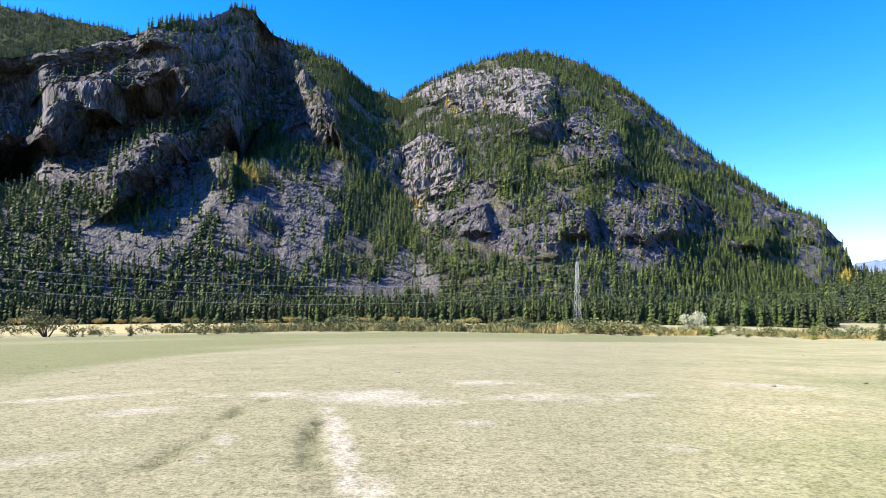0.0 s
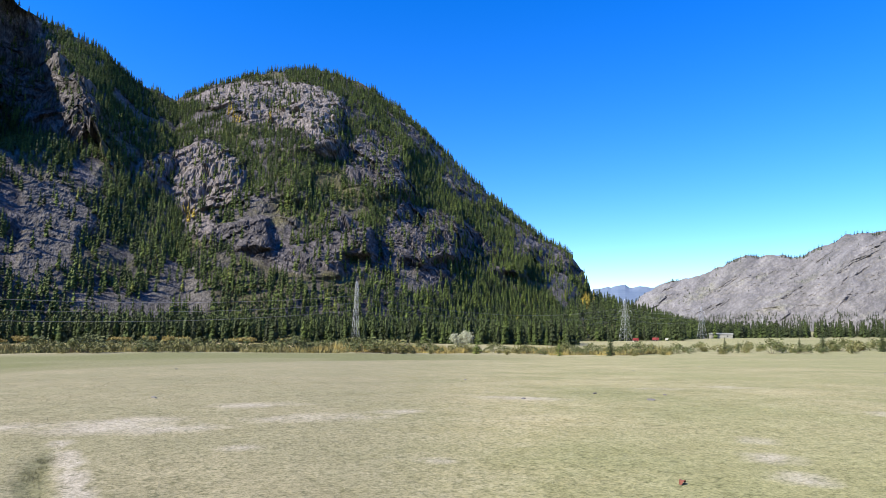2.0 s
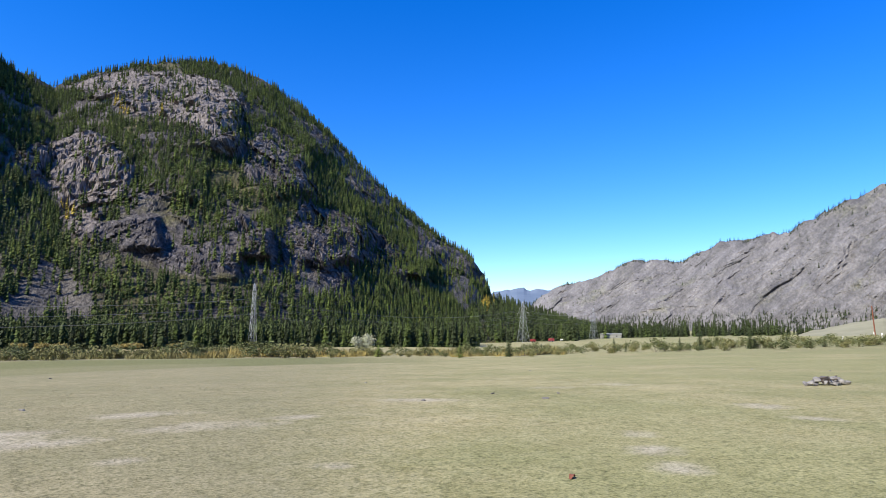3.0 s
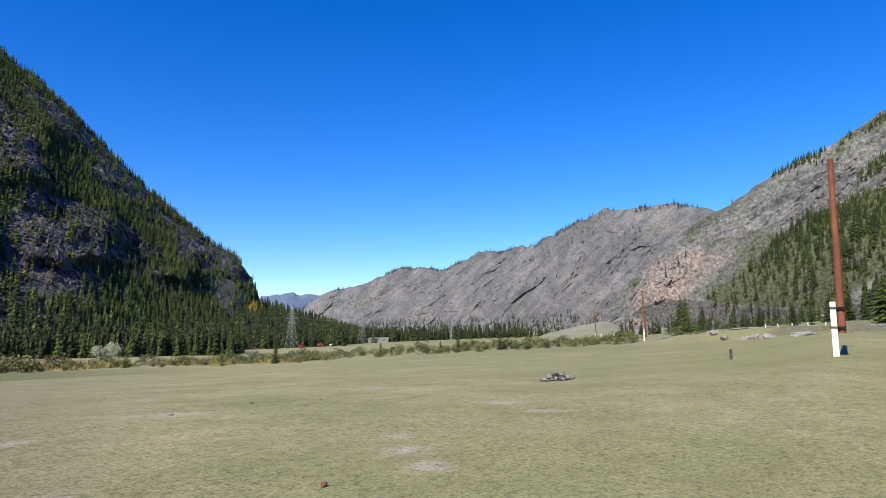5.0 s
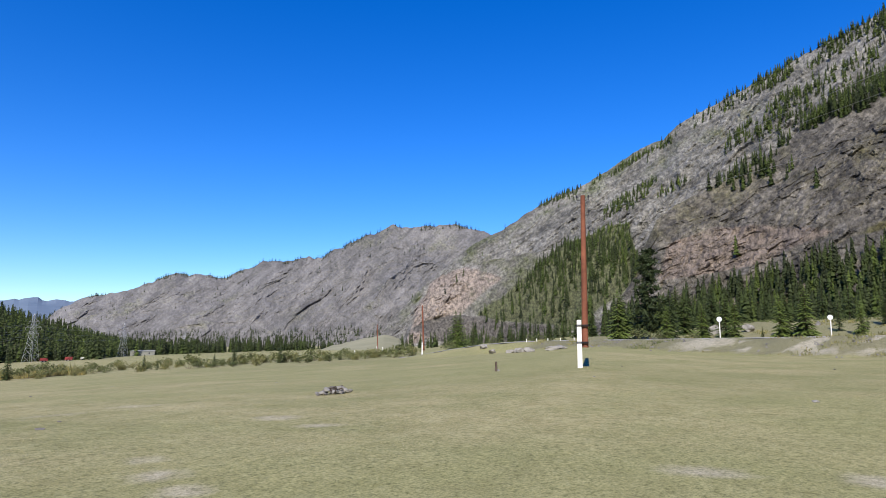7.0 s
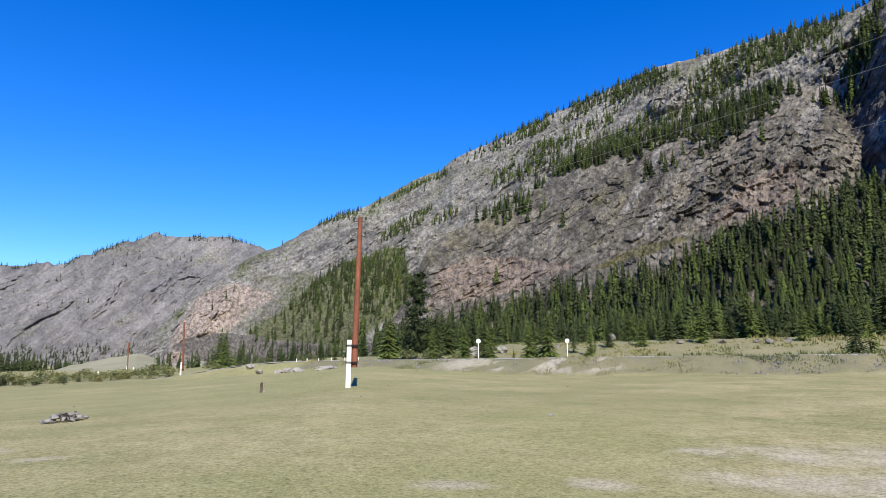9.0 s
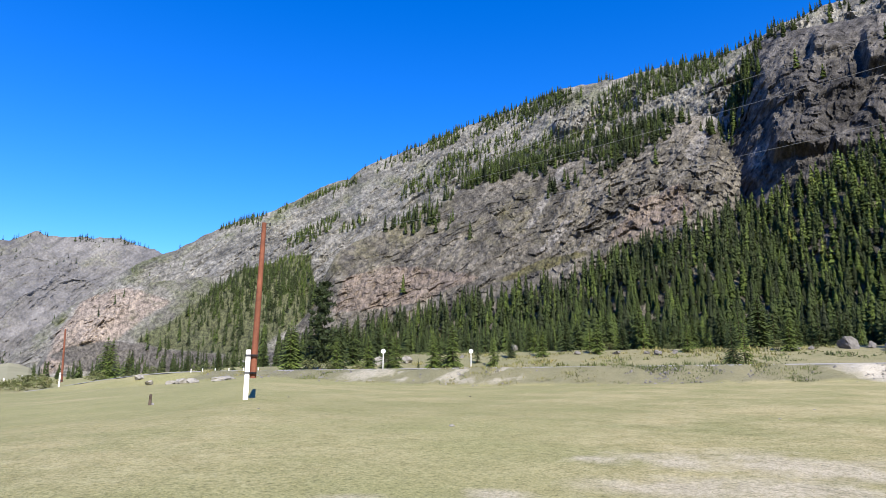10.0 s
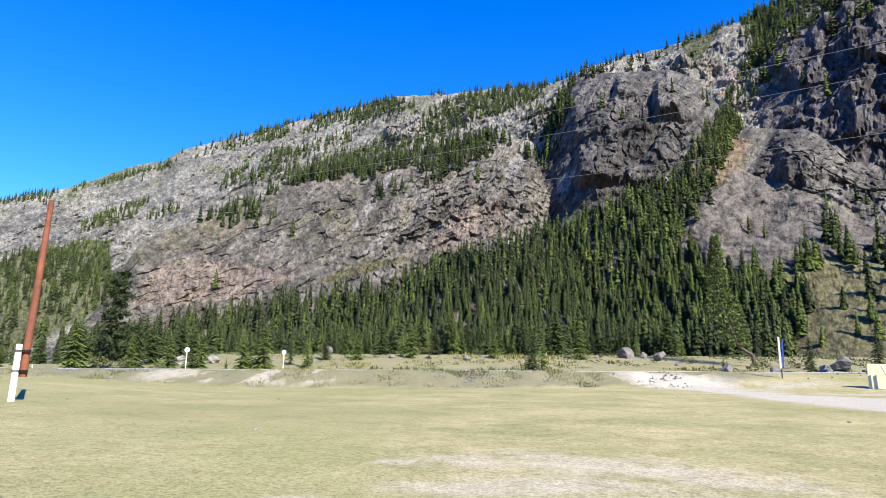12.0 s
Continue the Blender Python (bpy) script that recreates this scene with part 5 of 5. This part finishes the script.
box(bm, 0, 0, 0.95, 1.5, 0.14, 1.9, tilt, 0.02)
part("slab", bm, M_PALE, board, "pale yellow painted slab")
for sx in (0.45, 0.8):
    bm = bmesh.new()
    rod(bm, (sx - 0.3, -0.25, 1.75), (sx + 0.35, -0.9, 0.0), 0.06, 0.06, 6)
    part("strut", bm, M_PALE, board)

BOULDER_SPOTS = [(131.2, 100, 1.6, 1.3, 1.4), (133.7, 98, 1.3, 1.1, 1.1), (132.6, 101, 0.8, 0.8, 0.7), (138.9, 72, 0.85, 0.7, 0.7), (139.0, 78, 0.8, 0.6, 0.55), (142.4, 76, 0.75, 0.6, 0.55), (145.9, 74, 1.2, 1.0, 0.6), (146.1, 73, 0.7, 0.6, 0.4), (147.0, 98, 1.9, 1.3, 1.3), (149.0, 92, 1.2, 1.0, 1.0), (140.5, 80, 0.6, 0.5, 0.4),
                 (104.9, 104, 0.9, 0.7, 1.1), (127.6, 98, 0.9, 0.8, 0.5), (128.6, 98, 0.7, 0.6, 0.4), (107.5, 92, 0.9, 0.6, 0.4), (113.8, 93, 0.8, 0.6, 0.45), (117.2, 92, 0.9, 0.7, 0.55), (118.6, 93, 0.7, 0.6, 0.4), (116.2, 93, 0.6, 0.5, 0.35), (110.5, 94, 0.7, 0.5, 0.4), (91.2, 80, 0.9, 0.6, 0.5), (92.6, 92, 2.2, 1.0, 0.9), (95.2, 92, 1.6, 1.0, 0.8), (100.2, 95, 0.6, 0.5, 0.4),
                 (143.8, 78, 0.5, 0.4, 0.3), (135.2, 93, 0.5, 0.4, 0.35), (77.2, 66, 0.8, 0.5, 0.45), (76.4, 68, 0.9, 0.6, 0.5), (75.6, 70, 0.7, 0.5, 0.4), (79.6, 64, 1.3, 0.7, 0.4), (80.2, 65, 0.8, 0.6, 0.3), (74.0, 74, 0.9, 0.6, 0.4), (73.1, 78, 0.8, 0.6, 0.45)]
for i, (az, d, sx, sy, sz) in enumerate(BOULDER_SPOTS):
    x, y = at(az, d)
    sx, sy, sz = 0.95 * sx, 0.95 * sy, 0.98 * sz
    pale = i in (21, 22) or i > 25
    ob = part("boulder", stone_bm(60 + i, sx, sy, sz, 3), M_PALESTONE if pale else M_STONE)
    ob.matrix_basis = pose(x, y, ground_at(x, y) + sz * 0.45, 0, 0, -az + 20 * i)
    tagged(ob, "pale weathered boulder on the road bank" if pale else "grey angular boulder lying in the grass", "boulder", "boulders")
# small stones strewn on the bank
v, f = [], []
for i in range(1830):
    u, w = (rnd.uniform(-44, 22), rnd.gauss(58.0, 1.5)) if i < 1750 else (rnd.uniform(29, 47), rnd.gauss(57, 1.3))
    if rnd.random() > 0.2 + 0.8 * (math.sin(u * 0.35) > -0.2):
        continue
    x, y = u * ROAD_U[0] + w * ROAD_N[0], u * ROAD_U[1] + w * ROAD_N[1]
    z, q, n0 = ground_at(x, y) + 0.03, rnd.uniform(0.04, 0.16) * (1 + (rnd.random() < 0.05)), len(v)
    for dx, dy, dz in ((-1, -0.6, -0.3), (0.9, -0.7, -0.3), (0.6, 0.9, -0.3), (-0.8, 0.7, -0.3), (0.1, 0.0, 0.7), (-0.4, 0.3, 0.5)):
        v.append((x + q * dx * rnd.uniform(0.7, 1.2), y + q * dy * rnd.uniform(0.7, 1.2), z + q * dz))
    f += [(n0 + a, n0 + b, n0 + c) for a, b, c in ((0, 1, 4), (1, 2, 4), (2, 5, 4), (2, 3, 5), (3, 0, 5), (0, 4, 5))]
tagged(mesh_object("bank_stones", v, f, M_STONE), "pale rubble strewn down the road bank", "stones", "", "stuff")
# small white marker posts along the road
for i, az in enumerate((77.0, 77.9, 78.9, 80.0, 81.2, 82.4)):
    d = 60.8 / math.cos(radians(az - ROAD_AZ))
    x, y = at(az, d)
    bm = bmesh.new()
    box(bm, 0, 0, 0.12, 0.1, 0.1, 0.5, bevel=0.025)
    ob = part("marker_post", bm, M_WHITE)
    ob.matrix_basis = pose(x, y, ground_at(x, y), 0, 0, -az)
    tagged(ob, "small white concrete marker post beside the road", "post", "marker posts")


# pale posts standing in the far meadow
for az, d, h in ((63.0, 212, 1.4), (63.9, 205, 2.0), (65.0, 200, 2.6), (61.4, 216, 1.3)):
    x, y = at(az, d)
    bm = bmesh.new()
    box(bm, 0, 0, h / 2 - 0.15, 0.34, 0.3, h + 0.3, bevel=0.04)
    ob = part("meadow_post", bm, M_WHITE)
    ob.matrix_basis = pose(x, y, ground_at(x, y), 0, 0, -az)
    tagged(ob, "pale concrete post standing in the far meadow", "post", "meadow posts")


# ---- wooden power poles on white stubs, with their wires ----
POLES = [(81.85, 31.0), (67.55, 104.0), (63.4, 180.0)]
tops = []


def power_pole(az, d, height, stub, lean):
    x, y = at(az, d)
    z = ground_at(x, y)
    top = root("power_pole", x, y, z, "red-brown wooden pole bound to a white concrete stub in the grass", "power pole", "wooden power poles", -az)
    bm = bmesh.new()
    bmesh.ops.create_cone(bm, cap_ends=True, segments=4, radius1=0.165, radius2=0.15, depth=stub + 0.3, matrix=Matrix.Translation((0, 0, stub / 2 - 0.15)) @ Matrix.Rotation(radians(45), 4, "Z"))
    bmesh.ops.bevel(bm, geom=list(bm.edges), offset=0.02, segments=2, affect="EDGES")
    foot = part("stub", bm, M_WHITE, top, "whitewashed square concrete stub")
    bm = bmesh.new()
    low, high = Vector((0.26, 0.12, 0.95)), Vector((0.26 + lean, 0.12, height))
    for k in range(6):
        rod(bm, low.lerp(high, k / 6), low.lerp(high, (k + 1) / 6), 0.155 - 0.008 * k, 0.155 - 0.008 * (k + 1), 12, k in (0, 5))
    bmesh.ops.remove_doubles(bm, verts=list(bm.verts), dist=0.002)
    wood = part("pole", bm, M_POLE, top, "red-brown tarred timber")
    for h in (1.15, stub - 0.3):
        bm = bmesh.new()
        for k in range(3):
            box(bm, 0.14, 0.07, h + 0.035 * k, 0.6, 0.4, 0.014)
        part("binding", bm, M_DARK, top, "twisted wire binding")
    for k, (h, side) in enumerate(((0.25, 1), (0.25, -1), (1.1, 1))):
        c = low.lerp(high, 1 - h / height)
        bm = bmesh.new()
        rod(bm, c, c + Vector((0.28 * side, 0, 0)), 0.015, 0.015, 6)
        rod(bm, c + Vector((0.28 * side, 0, 0)), c + Vector((0.28 * side, 0, 0.14)), 0.015, 0.012, 6)
        hook = part("hook", bm, M_DARK, wood)
        bm = bmesh.new()
        rod(bm, c + Vector((0.28 * side, 0, 0.12)), c + Vector((0.28 * side, 0, 0.24)), 0.055, 0.035, 10)
        part("insulator", bm, M_DARK, wood, "small dark insulator")
    m = pose(x, y, z, 0, 0, -az)
    tops.append([m @ (low.lerp(high, 1 - h / height) + Vector((0.28 * side, 0, 0.18))) for h, side in ((0.25, 1), (0.25, -1), (1.1, 1))])
    return top


for i, (az, d) in enumerate(POLES):
    power_pole(az, d, 8.35, 2.25, 0.08 if i == 0 else -0.3)


def wire(a, b, sag, radius, label, group):
    curve = bpy.data.curves.new("wire", "CURVE")
    curve.dimensions, curve.bevel_depth, curve.bevel_resolution = "3D", radius, 1
    line = curve.splines.new("POLY")
    line.points.add(24)
    for i in range(25):
        t = i / 24
        p = Vector(a).lerp(Vector(b), t)
        line.points[i].co = (p.x, p.y, p.z - 4 * sag * t * (1 - t), 1)
    curve.materials.append(M_WIRE)
    return tagged(new("wire", curve), label, "wire", group)


ahead = Vector((-0.833, -0.553, 0)) * 62
for k in range(3):
    for a, b in zip(tops[1:], tops):
        wire(a[k], b[k], 0.9, 0.004, "thin bare wire between the wooden poles", "pole wires")
    wire(tops[0][k], tops[0][k] + ahead + Vector((0, 0, 0.3)), (1.5, 1.1, 1.9)[k], 0.0035, "thin bare wire overhead, running on from the wooden pole", "pole wires")


# ---- steel pylons of the high line ----
def beam(bm, a, b, w):
    rod(bm, a, b, w, w, 4, False)


def pylon_parts(height, base=2.9, arms=((0.6, 3.6), (0.72, 5.2), (0.84, 3.2)), thick=1.0):
    top = root("pylon", 0, 0, 0, "grey lattice steel pylon at the forest's edge", "pylon", "steel pylons")
    half = lambda h: base * (1 - h / height) ** 1.25 * (height / 30) + 0.45
    corners = ((1, 1), (-1, 1), (-1, -1), (1, -1))
    levels = [height * q for q in (0, 0.16, 0.3, 0.42, 0.53, 0.62, 0.7, 0.78, 0.86, 0.94)]
    at_c = lambda k, h: Vector((corners[k][0] * half(h), corners[k][1] * half(h), h))
    for k in range(4):
        bm = bmesh.new()
        for a, b in zip(levels, levels[1:]):
            beam(bm, at_c(k, a), at_c(k, b), 0.15 * thick)
        beam(bm, at_c(k, levels[-1]), Vector((0, 0, height)), 0.1)
        part("leg", bm, M_STEEL, top)
    for k in range(4):
        bm = bmesh.new()
        for a, b in zip(levels, levels[1:]):
            beam(bm, at_c(k, a), at_c((k + 1) % 4, b), 0.075 * thick)
            beam(bm, at_c((k + 1) % 4, a), at_c(k, b), 0.075 * thick)
            beam(bm, at_c(k, b), at_c((k + 1) % 4, b), 0.07 * thick)
        part("bracing", bm, M_STEEL, top)
    for q, reach in arms:
        h = height * q
        bm = bmesh.new()
        for side in (1, -1):
            tip = Vector((side * reach, 0, h))
            for sy in (1, -1):
                beam(bm, Vector((side * half(h), sy * half(h), h)), tip, 0.11 * thick)
                beam(bm, Vector((side * half(h + 1.6), sy * half(h + 1.6), h + 1.6)), tip, 0.09 * thick)
        arm = part("crossarm", bm, M_STEEL, top)
        for side in (1, -1):
            bm = bmesh.new()
            for j in range(6):
                rod(bm, (side * reach, 0, h - 0.2 - 0.22 * j), (side * reach, 0, h - 0.32 - 0.22 * j), 0.14, 0.1, 8)
            part("insulator", bm, M_GLASS, arm)
    return top


PYLONS = [(12.15, 282), (36.25, 405), (42.45, 500), (47.0, 900), (-41.5, 238)]
spots = []
for az, d in PYLONS:
    x, y = at(az, d)
    spots.append(Vector((x, y, ground_at(x, y) - 0.5)))
line_dir = (spots[1] - spots[0]).normalized()
facing = math.degrees(math.atan2(line_dir.y, line_dir.x)) + 90
pylon, slim = pylon_parts(30.0, thick=0.42), pylon_parts(31.0, 1.1, ((0.78, 1.6), (0.86, 1.9), (0.93, 1.4)), 0.33)
for i, p in enumerate(spots):
    m = pose(p.x, p.y, p.z, 0, 0, facing) @ Matrix.Diagonal((0.9, 0.9, 0.9, 1))
    if i == 0:
        slim.matrix_basis = m
    elif i == 1:
        pylon.matrix_basis = m
    else:
        copy_thing(slim if i == 4 else pylon, m)
side_dir = Vector((math.cos(radians(facing)), math.sin(radians(facing)), 0))
for a, b in ((4, 0), (0, 1), (1, 2)):
    for q, reach in ((0.6, 3.6), (0.72, 5.2), (0.84, 3.2)):
        for side in (1, -1):
            off = side_dir * reach * side + Vector((0, 0, 27 * q - 1.4))
            wire(spots[a] + off, spots[b] + off, 6.5 if a != 1 else 3.0, 0.025, "high-voltage wire along the forest's edge", "pylon wires")


# ---- houses far down the valley ----
def house(az, d, length, depth, wall, roof, mat_wall, mat_roof, label, turn):
    x, y = at(az, d)
    top = root("house", x, y, ground_at(x, y), label, "house", "houses down the valley", turn)
    bm = bmesh.new()
    box(bm, 0, 0, wall / 2 - 0.3, length, depth, wall + 0.6)
    part("wall", bm, mat_wall, top)
    bm = bmesh.new()
    e, g = depth / 2 + 0.4, length / 2 + 0.4
    pts = [bm.verts.new(p) for p in ((-g, -e, wall - 0.2), (g, -e, wall - 0.2), (g, e, wall - 0.2), (-g, e, wall - 0.2), (-g, 0, wall + roof), (g, 0, wall + roof))]
    for idx in ((0, 1, 5, 4), (2, 3, 4, 5), (0, 4, 3), (1, 2, 5), (3, 2, 1, 0)):
        bm.faces.new([pts[i] for i in idx])
    part("roof", bm, mat_roof, top)
    for sx in (-0.28, 0.28):
        bm = bmesh.new()
        box(bm, length * sx, -depth / 2 - 0.02, wall * 0.55, 0.9, 0.08, 1.1, bevel=0.02)
        part("window", bm, M_DARK, top, "small dark window")
    return top


house(37.1, 415, 2.6, 2.4, 0.9, 1.3, M_WALL, M_RED, "small pale house with a steep red roof", -25)
house(38.75, 425, 3.0, 2.6, 0.8, 1.4, M_WALL, M_RED, "small pale house with a red roof at the forest's edge", -50)
house(39.7, 430, 1.6, 1.6, 0.9, 0.6, M_WALL, M_WALL, "little pale shed in the meadow", -30)
house(43.9, 540, 17, 8, 3.4, 0.9, M_DULL, M_DULL, "long pale low building before the trees", -44)

# ---- small things in the meadow ----
x, y = at(60.35, 22.6)
heap = root("stone_heap", x, y, ground_at(x, y), "low heap of dark stones and brushwood in the grass", "stone heap")
for i in range(34):
    q = rnd.uniform(0.06, 0.15)
    g, w = rnd.uniform(0, 6.28), math.sqrt(rnd.random())
    ob = part("stone", stone_bm(200 + i, q * 1.4, q, q * 0.75, 2), M_PALESTONE if i % 3 else M_STONE, heap)
    ob.matrix_basis = pose(0.85 * w * math.cos(g), 0.4 * w * math.sin(g), 0.03 + 0.34 * (1 - w) * rnd.uniform(0.4, 1), 0, 0, 57 * i)
for i in range(14):
    bm = bmesh.new()
    g = rnd.uniform(0, 3.14)
    c = Vector((rnd.uniform(-0.5, 0.5), rnd.uniform(-0.2, 0.2), rnd.uniform(0.1, 0.24)))
    e = Vector((math.cos(g), math.sin(g) * 0.5, rnd.uniform(-0.2, 0.2))) * rnd.uniform(0.2, 0.5)
    rod(bm, c - e, c + e, 0.02, 0.012, 5)
    part("stick", bm, M_BARK, heap)
x, y = at(74.45, 33.5)
stake = root("stake", x, y, ground_at(x, y), "short broken wooden stake with a pale stone at its foot", "stake")
bm = bmesh.new()
rod(bm, (0, 0, -0.1), (0.05, 0, 0.5), 0.08, 0.06, 7)
rod(bm, (0.02, 0, 0.25), (-0.12, 0, 0.45), 0.04, 0.03, 6)
part("stump", bm, M_BARK, stake)
ob = part("stone", stone_bm(301, 0.14, 0.1, 0.09, 2), M_PALESTONE, stake)
ob.matrix_basis = pose(0.1, -0.08, 0.04)
for i in range(26):
    az, d = rnd.uniform(-10, 148), rnd.uniform(14, 45)
    x, y = at(az, d)
    q = rnd.uniform(0.03, 0.09)
    ob = part("field_stone", stone_bm(400 + i, q * 1.5, q, q * 0.6, 1), M_PALESTONE if i % 2 else M_STONE)
    ob.matrix_basis = pose(x, y, ground_at(x, y) + q * 0.2, 0, 0, 37 * i)
    tagged(ob, "small stone lying in the short grass", "stone", "field stones")
x, y = at(41.2, 6.95)
bm = bmesh.new()
bmesh.ops.create_grid(bm, x_segments=5, y_segments=3, size=0.5)
for v in bm.verts:
    v.co = Vector((v.co.x * 0.12, v.co.y * 0.06 * (1 - abs(v.co.x)), 0.02 + 0.02 * math.cos(v.co.x * 5) + 0.012 * abs(v.co.y)))
bmesh.ops.solidify(bm, geom=list(bm.faces), thickness=0.002)
ob = part("fallen_leaf", bm, M_POLE)
ob.matrix_basis = pose(x, y, ground_at(x, y), 0, 0, 30)
tagged(ob, "curled red-brown fallen leaf on the grass", "leaf")

# ---- short grass ----
count = 70000
d = np.exp(RNG.uniform(math.log(4.0), math.log(26.0), count))
az = np.radians(RNG.uniform(-40, 152, count))
bx, by = d * np.sin(az), d * np.cos(az)
keep = (fbm(bx / 0.8, by / 0.8, 0 * bx, 4, 0.65) > 0.47) & (bx * ROAD_N[0] + by * ROAD_N[1] < 54)
bx, by, d = bx[keep], by[keep], d[keep]
bz = ground_z(bx, by) - 0.004
reach = np.minimum(0.0007 * d + 0.004, 0.017) * RNG.uniform(0.6, 1.5, len(bx))
tone = np.clip(fbm(bx / 2, by / 2, 0 * bx + 9, 3) + RNG.normal(0, 0.22, len(bx)), 0, 1)
sets, tones = [], []
for k in range(3):
    g = RNG.uniform(0, 6.28, len(bx))
    ox, oy = RNG.normal(0, 1, len(bx)) * reach, RNG.normal(0, 1, len(bx)) * reach
    w = reach * RNG.uniform(0.15, 0.32, len(bx))
    lx, ly = RNG.normal(0, 0.5, len(bx)) * reach, RNG.normal(0, 0.5, len(bx)) * reach
    cx, cy = bx + ox, by + oy
    sets.append(np.stack([np.stack([cx - w * np.cos(g), cy - w * np.sin(g), bz], -1), np.stack([cx + w * np.cos(g), cy + w * np.sin(g), bz], -1), np.stack([cx + lx, cy + ly, bz + reach * RNG.uniform(0.9, 1.7, len(bx))], -1)], 1).reshape(-1, 3))
    tones.append(np.repeat(tone, 3))
verts = np.concatenate(sets)
tagged(mesh_object("short_grass", verts, np.arange(len(verts)).reshape(-1, 3), M_BLADE, {"tint": np.concatenate(tones)}), "short dry grazed grass", "grass", "", "stuff")

# ---- tufts of darker grass standing in the wheel ruts ----
def rut_places(line, count, width):
    pts = [Vector((*at(*p), 0)) for p in line]
    out = []
    for i in range(count):
        q = rnd.random() * (len(pts) - 1)
        p = pts[int(q)].lerp(pts[int(q) + 1], q - int(q))
        out.append((p.x + rnd.gauss(0, width), p.y + rnd.gauss(0, width)))
    return out


spots2 = np.array([p for line in RUTS for p in rut_places(line, 14000, 0.15)])
spots2 = spots2[fbm(spots2[:, 0] / 0.3, spots2[:, 1] / 0.3, 0 * spots2[:, 0], 3, 0.6) > 0.5]
g = RNG.uniform(0, 6.28, len(spots2))
tall = RNG.uniform(0.004, 0.013, len(spots2))
bz = ground_z(spots2[:, 0], spots2[:, 1]) - 0.024
wx, wy = 0.16 * tall * np.cos(g), 0.16 * tall * np.sin(g)
lean_x, lean_y = RNG.normal(0, 0.35, (2, len(spots2))) * tall
blades = np.stack([np.stack([spots2[:, 0] - wx, spots2[:, 1] - wy, bz], -1), np.stack([spots2[:, 0] + wx, spots2[:, 1] + wy, bz], -1), np.stack([spots2[:, 0] + lean_x, spots2[:, 1] + lean_y, bz + tall + 0.015], -1)], 1).reshape(-1, 3)
tagged(mesh_object("rut_grass", blades, np.arange(len(blades)).reshape(-1, 3), M_BLADE, {"tint": np.repeat(np.clip(RNG.normal(0.25, 0.2, len(spots2)), 0, 1), 3)}), "darker taller grass growing in the old wheel ruts", "grass", "", "stuff")

# ---- scrub and weeds ----
def scrub(name, sx, sy, thick, low, gain, tones, wide, label):
    """Upright sprays of leaves and stalks, taller where they stand thick."""
    keep = thick > 0.46
    sx, sy, thick = sx[keep], sy[keep], thick[keep]
    sz = ground_z(sx, sy) - 0.08
    tall = (low + gain * (thick - 0.46)) * RNG.uniform(0.6, 1.5, len(sx))
    tone = np.clip(tones[0] + (tones[1] - tones[0]) * smooth(0.35, 0.65, fbm(sx / 14 + 5, sy / 14, 0 * sx, 3)) + RNG.normal(0, 0.09, len(sx)), 0, 0.75)
    sets, tints = [], []
    for k in range(5):
        g = RNG.uniform(0, 6.28, len(sx))
        px, py = sx + RNG.normal(0, 0.25, len(sx)), sy + RNG.normal(0, 0.25, len(sx))
        w, top_z = wide * RNG.uniform(0.5, 1.4, len(sx)), tall * RNG.uniform(0.5, 1.1, len(sx))
        lx, ly = RNG.normal(0, 0.22, (2, len(sx))) * tall
        low_z = top_z * RNG.uniform(0.0, 0.4, len(sx))
        sets.append(np.stack([np.stack([px - w * np.cos(g), py - w * np.sin(g), sz + low_z], -1), np.stack([px + w * np.cos(g), py + w * np.sin(g), sz + low_z], -1), np.stack([px + lx, py + ly, sz + top_z], -1)], 1).reshape(-1, 3))
        tints.append(np.repeat(tone, 3))
    verts = np.concatenate(sets)
    return tagged(mesh_object(name, verts, np.arange(len(verts)).reshape(-1, 3), M_LEAF, {"tint": np.concatenate(tints)}), label, "scrub", "", "stuff")


az, d = RNG.uniform(-24, 40, 12500), 116 + 30 * RNG.beta(1.3, 2.2, 12500)
sx, sy = d * np.sin(np.radians(az)), d * np.cos(np.radians(az))
scrub("meadow_scrub", sx, sy, fbm(sx / 9, sy / 9, 0 * sx + 2, 4, 0.6), 0.45, 4.2, (0.48, 0.72), 0.1, "olive and straw-coloured scrub along the meadow's edge")
u, v = RNG.uniform(-46, 16, 4200), RNG.uniform(55.5, 61.3, 4200)
sx, sy = u * ROAD_U[0] + v * ROAD_N[0], u * ROAD_U[1] + v * ROAD_N[1]
scrub("bank_weeds", sx, sy, fbm(sx / 2.5, sy / 2.5, 0 * sx + 4, 4, 0.6), 0.12, 0.9, (0.15, 0.5), 0.045, "low weeds and dry stalks on the road bank")
u, v = RNG.uniform(-40, 75, 4200), 72 + 30 * RNG.random(4200)
sx, sy = u * ROAD_U[0] + v * ROAD_N[0], u * ROAD_U[1] + v * ROAD_N[1]
scrub("roadside_weeds", sx, sy, fbm(sx / 5, sy / 5, 0 * sx + 7, 4, 0.6) - 0.04, 0.22, 1.6, (0.1, 0.5), 0.11, "rough weeds and low bushes between the road and the forest")
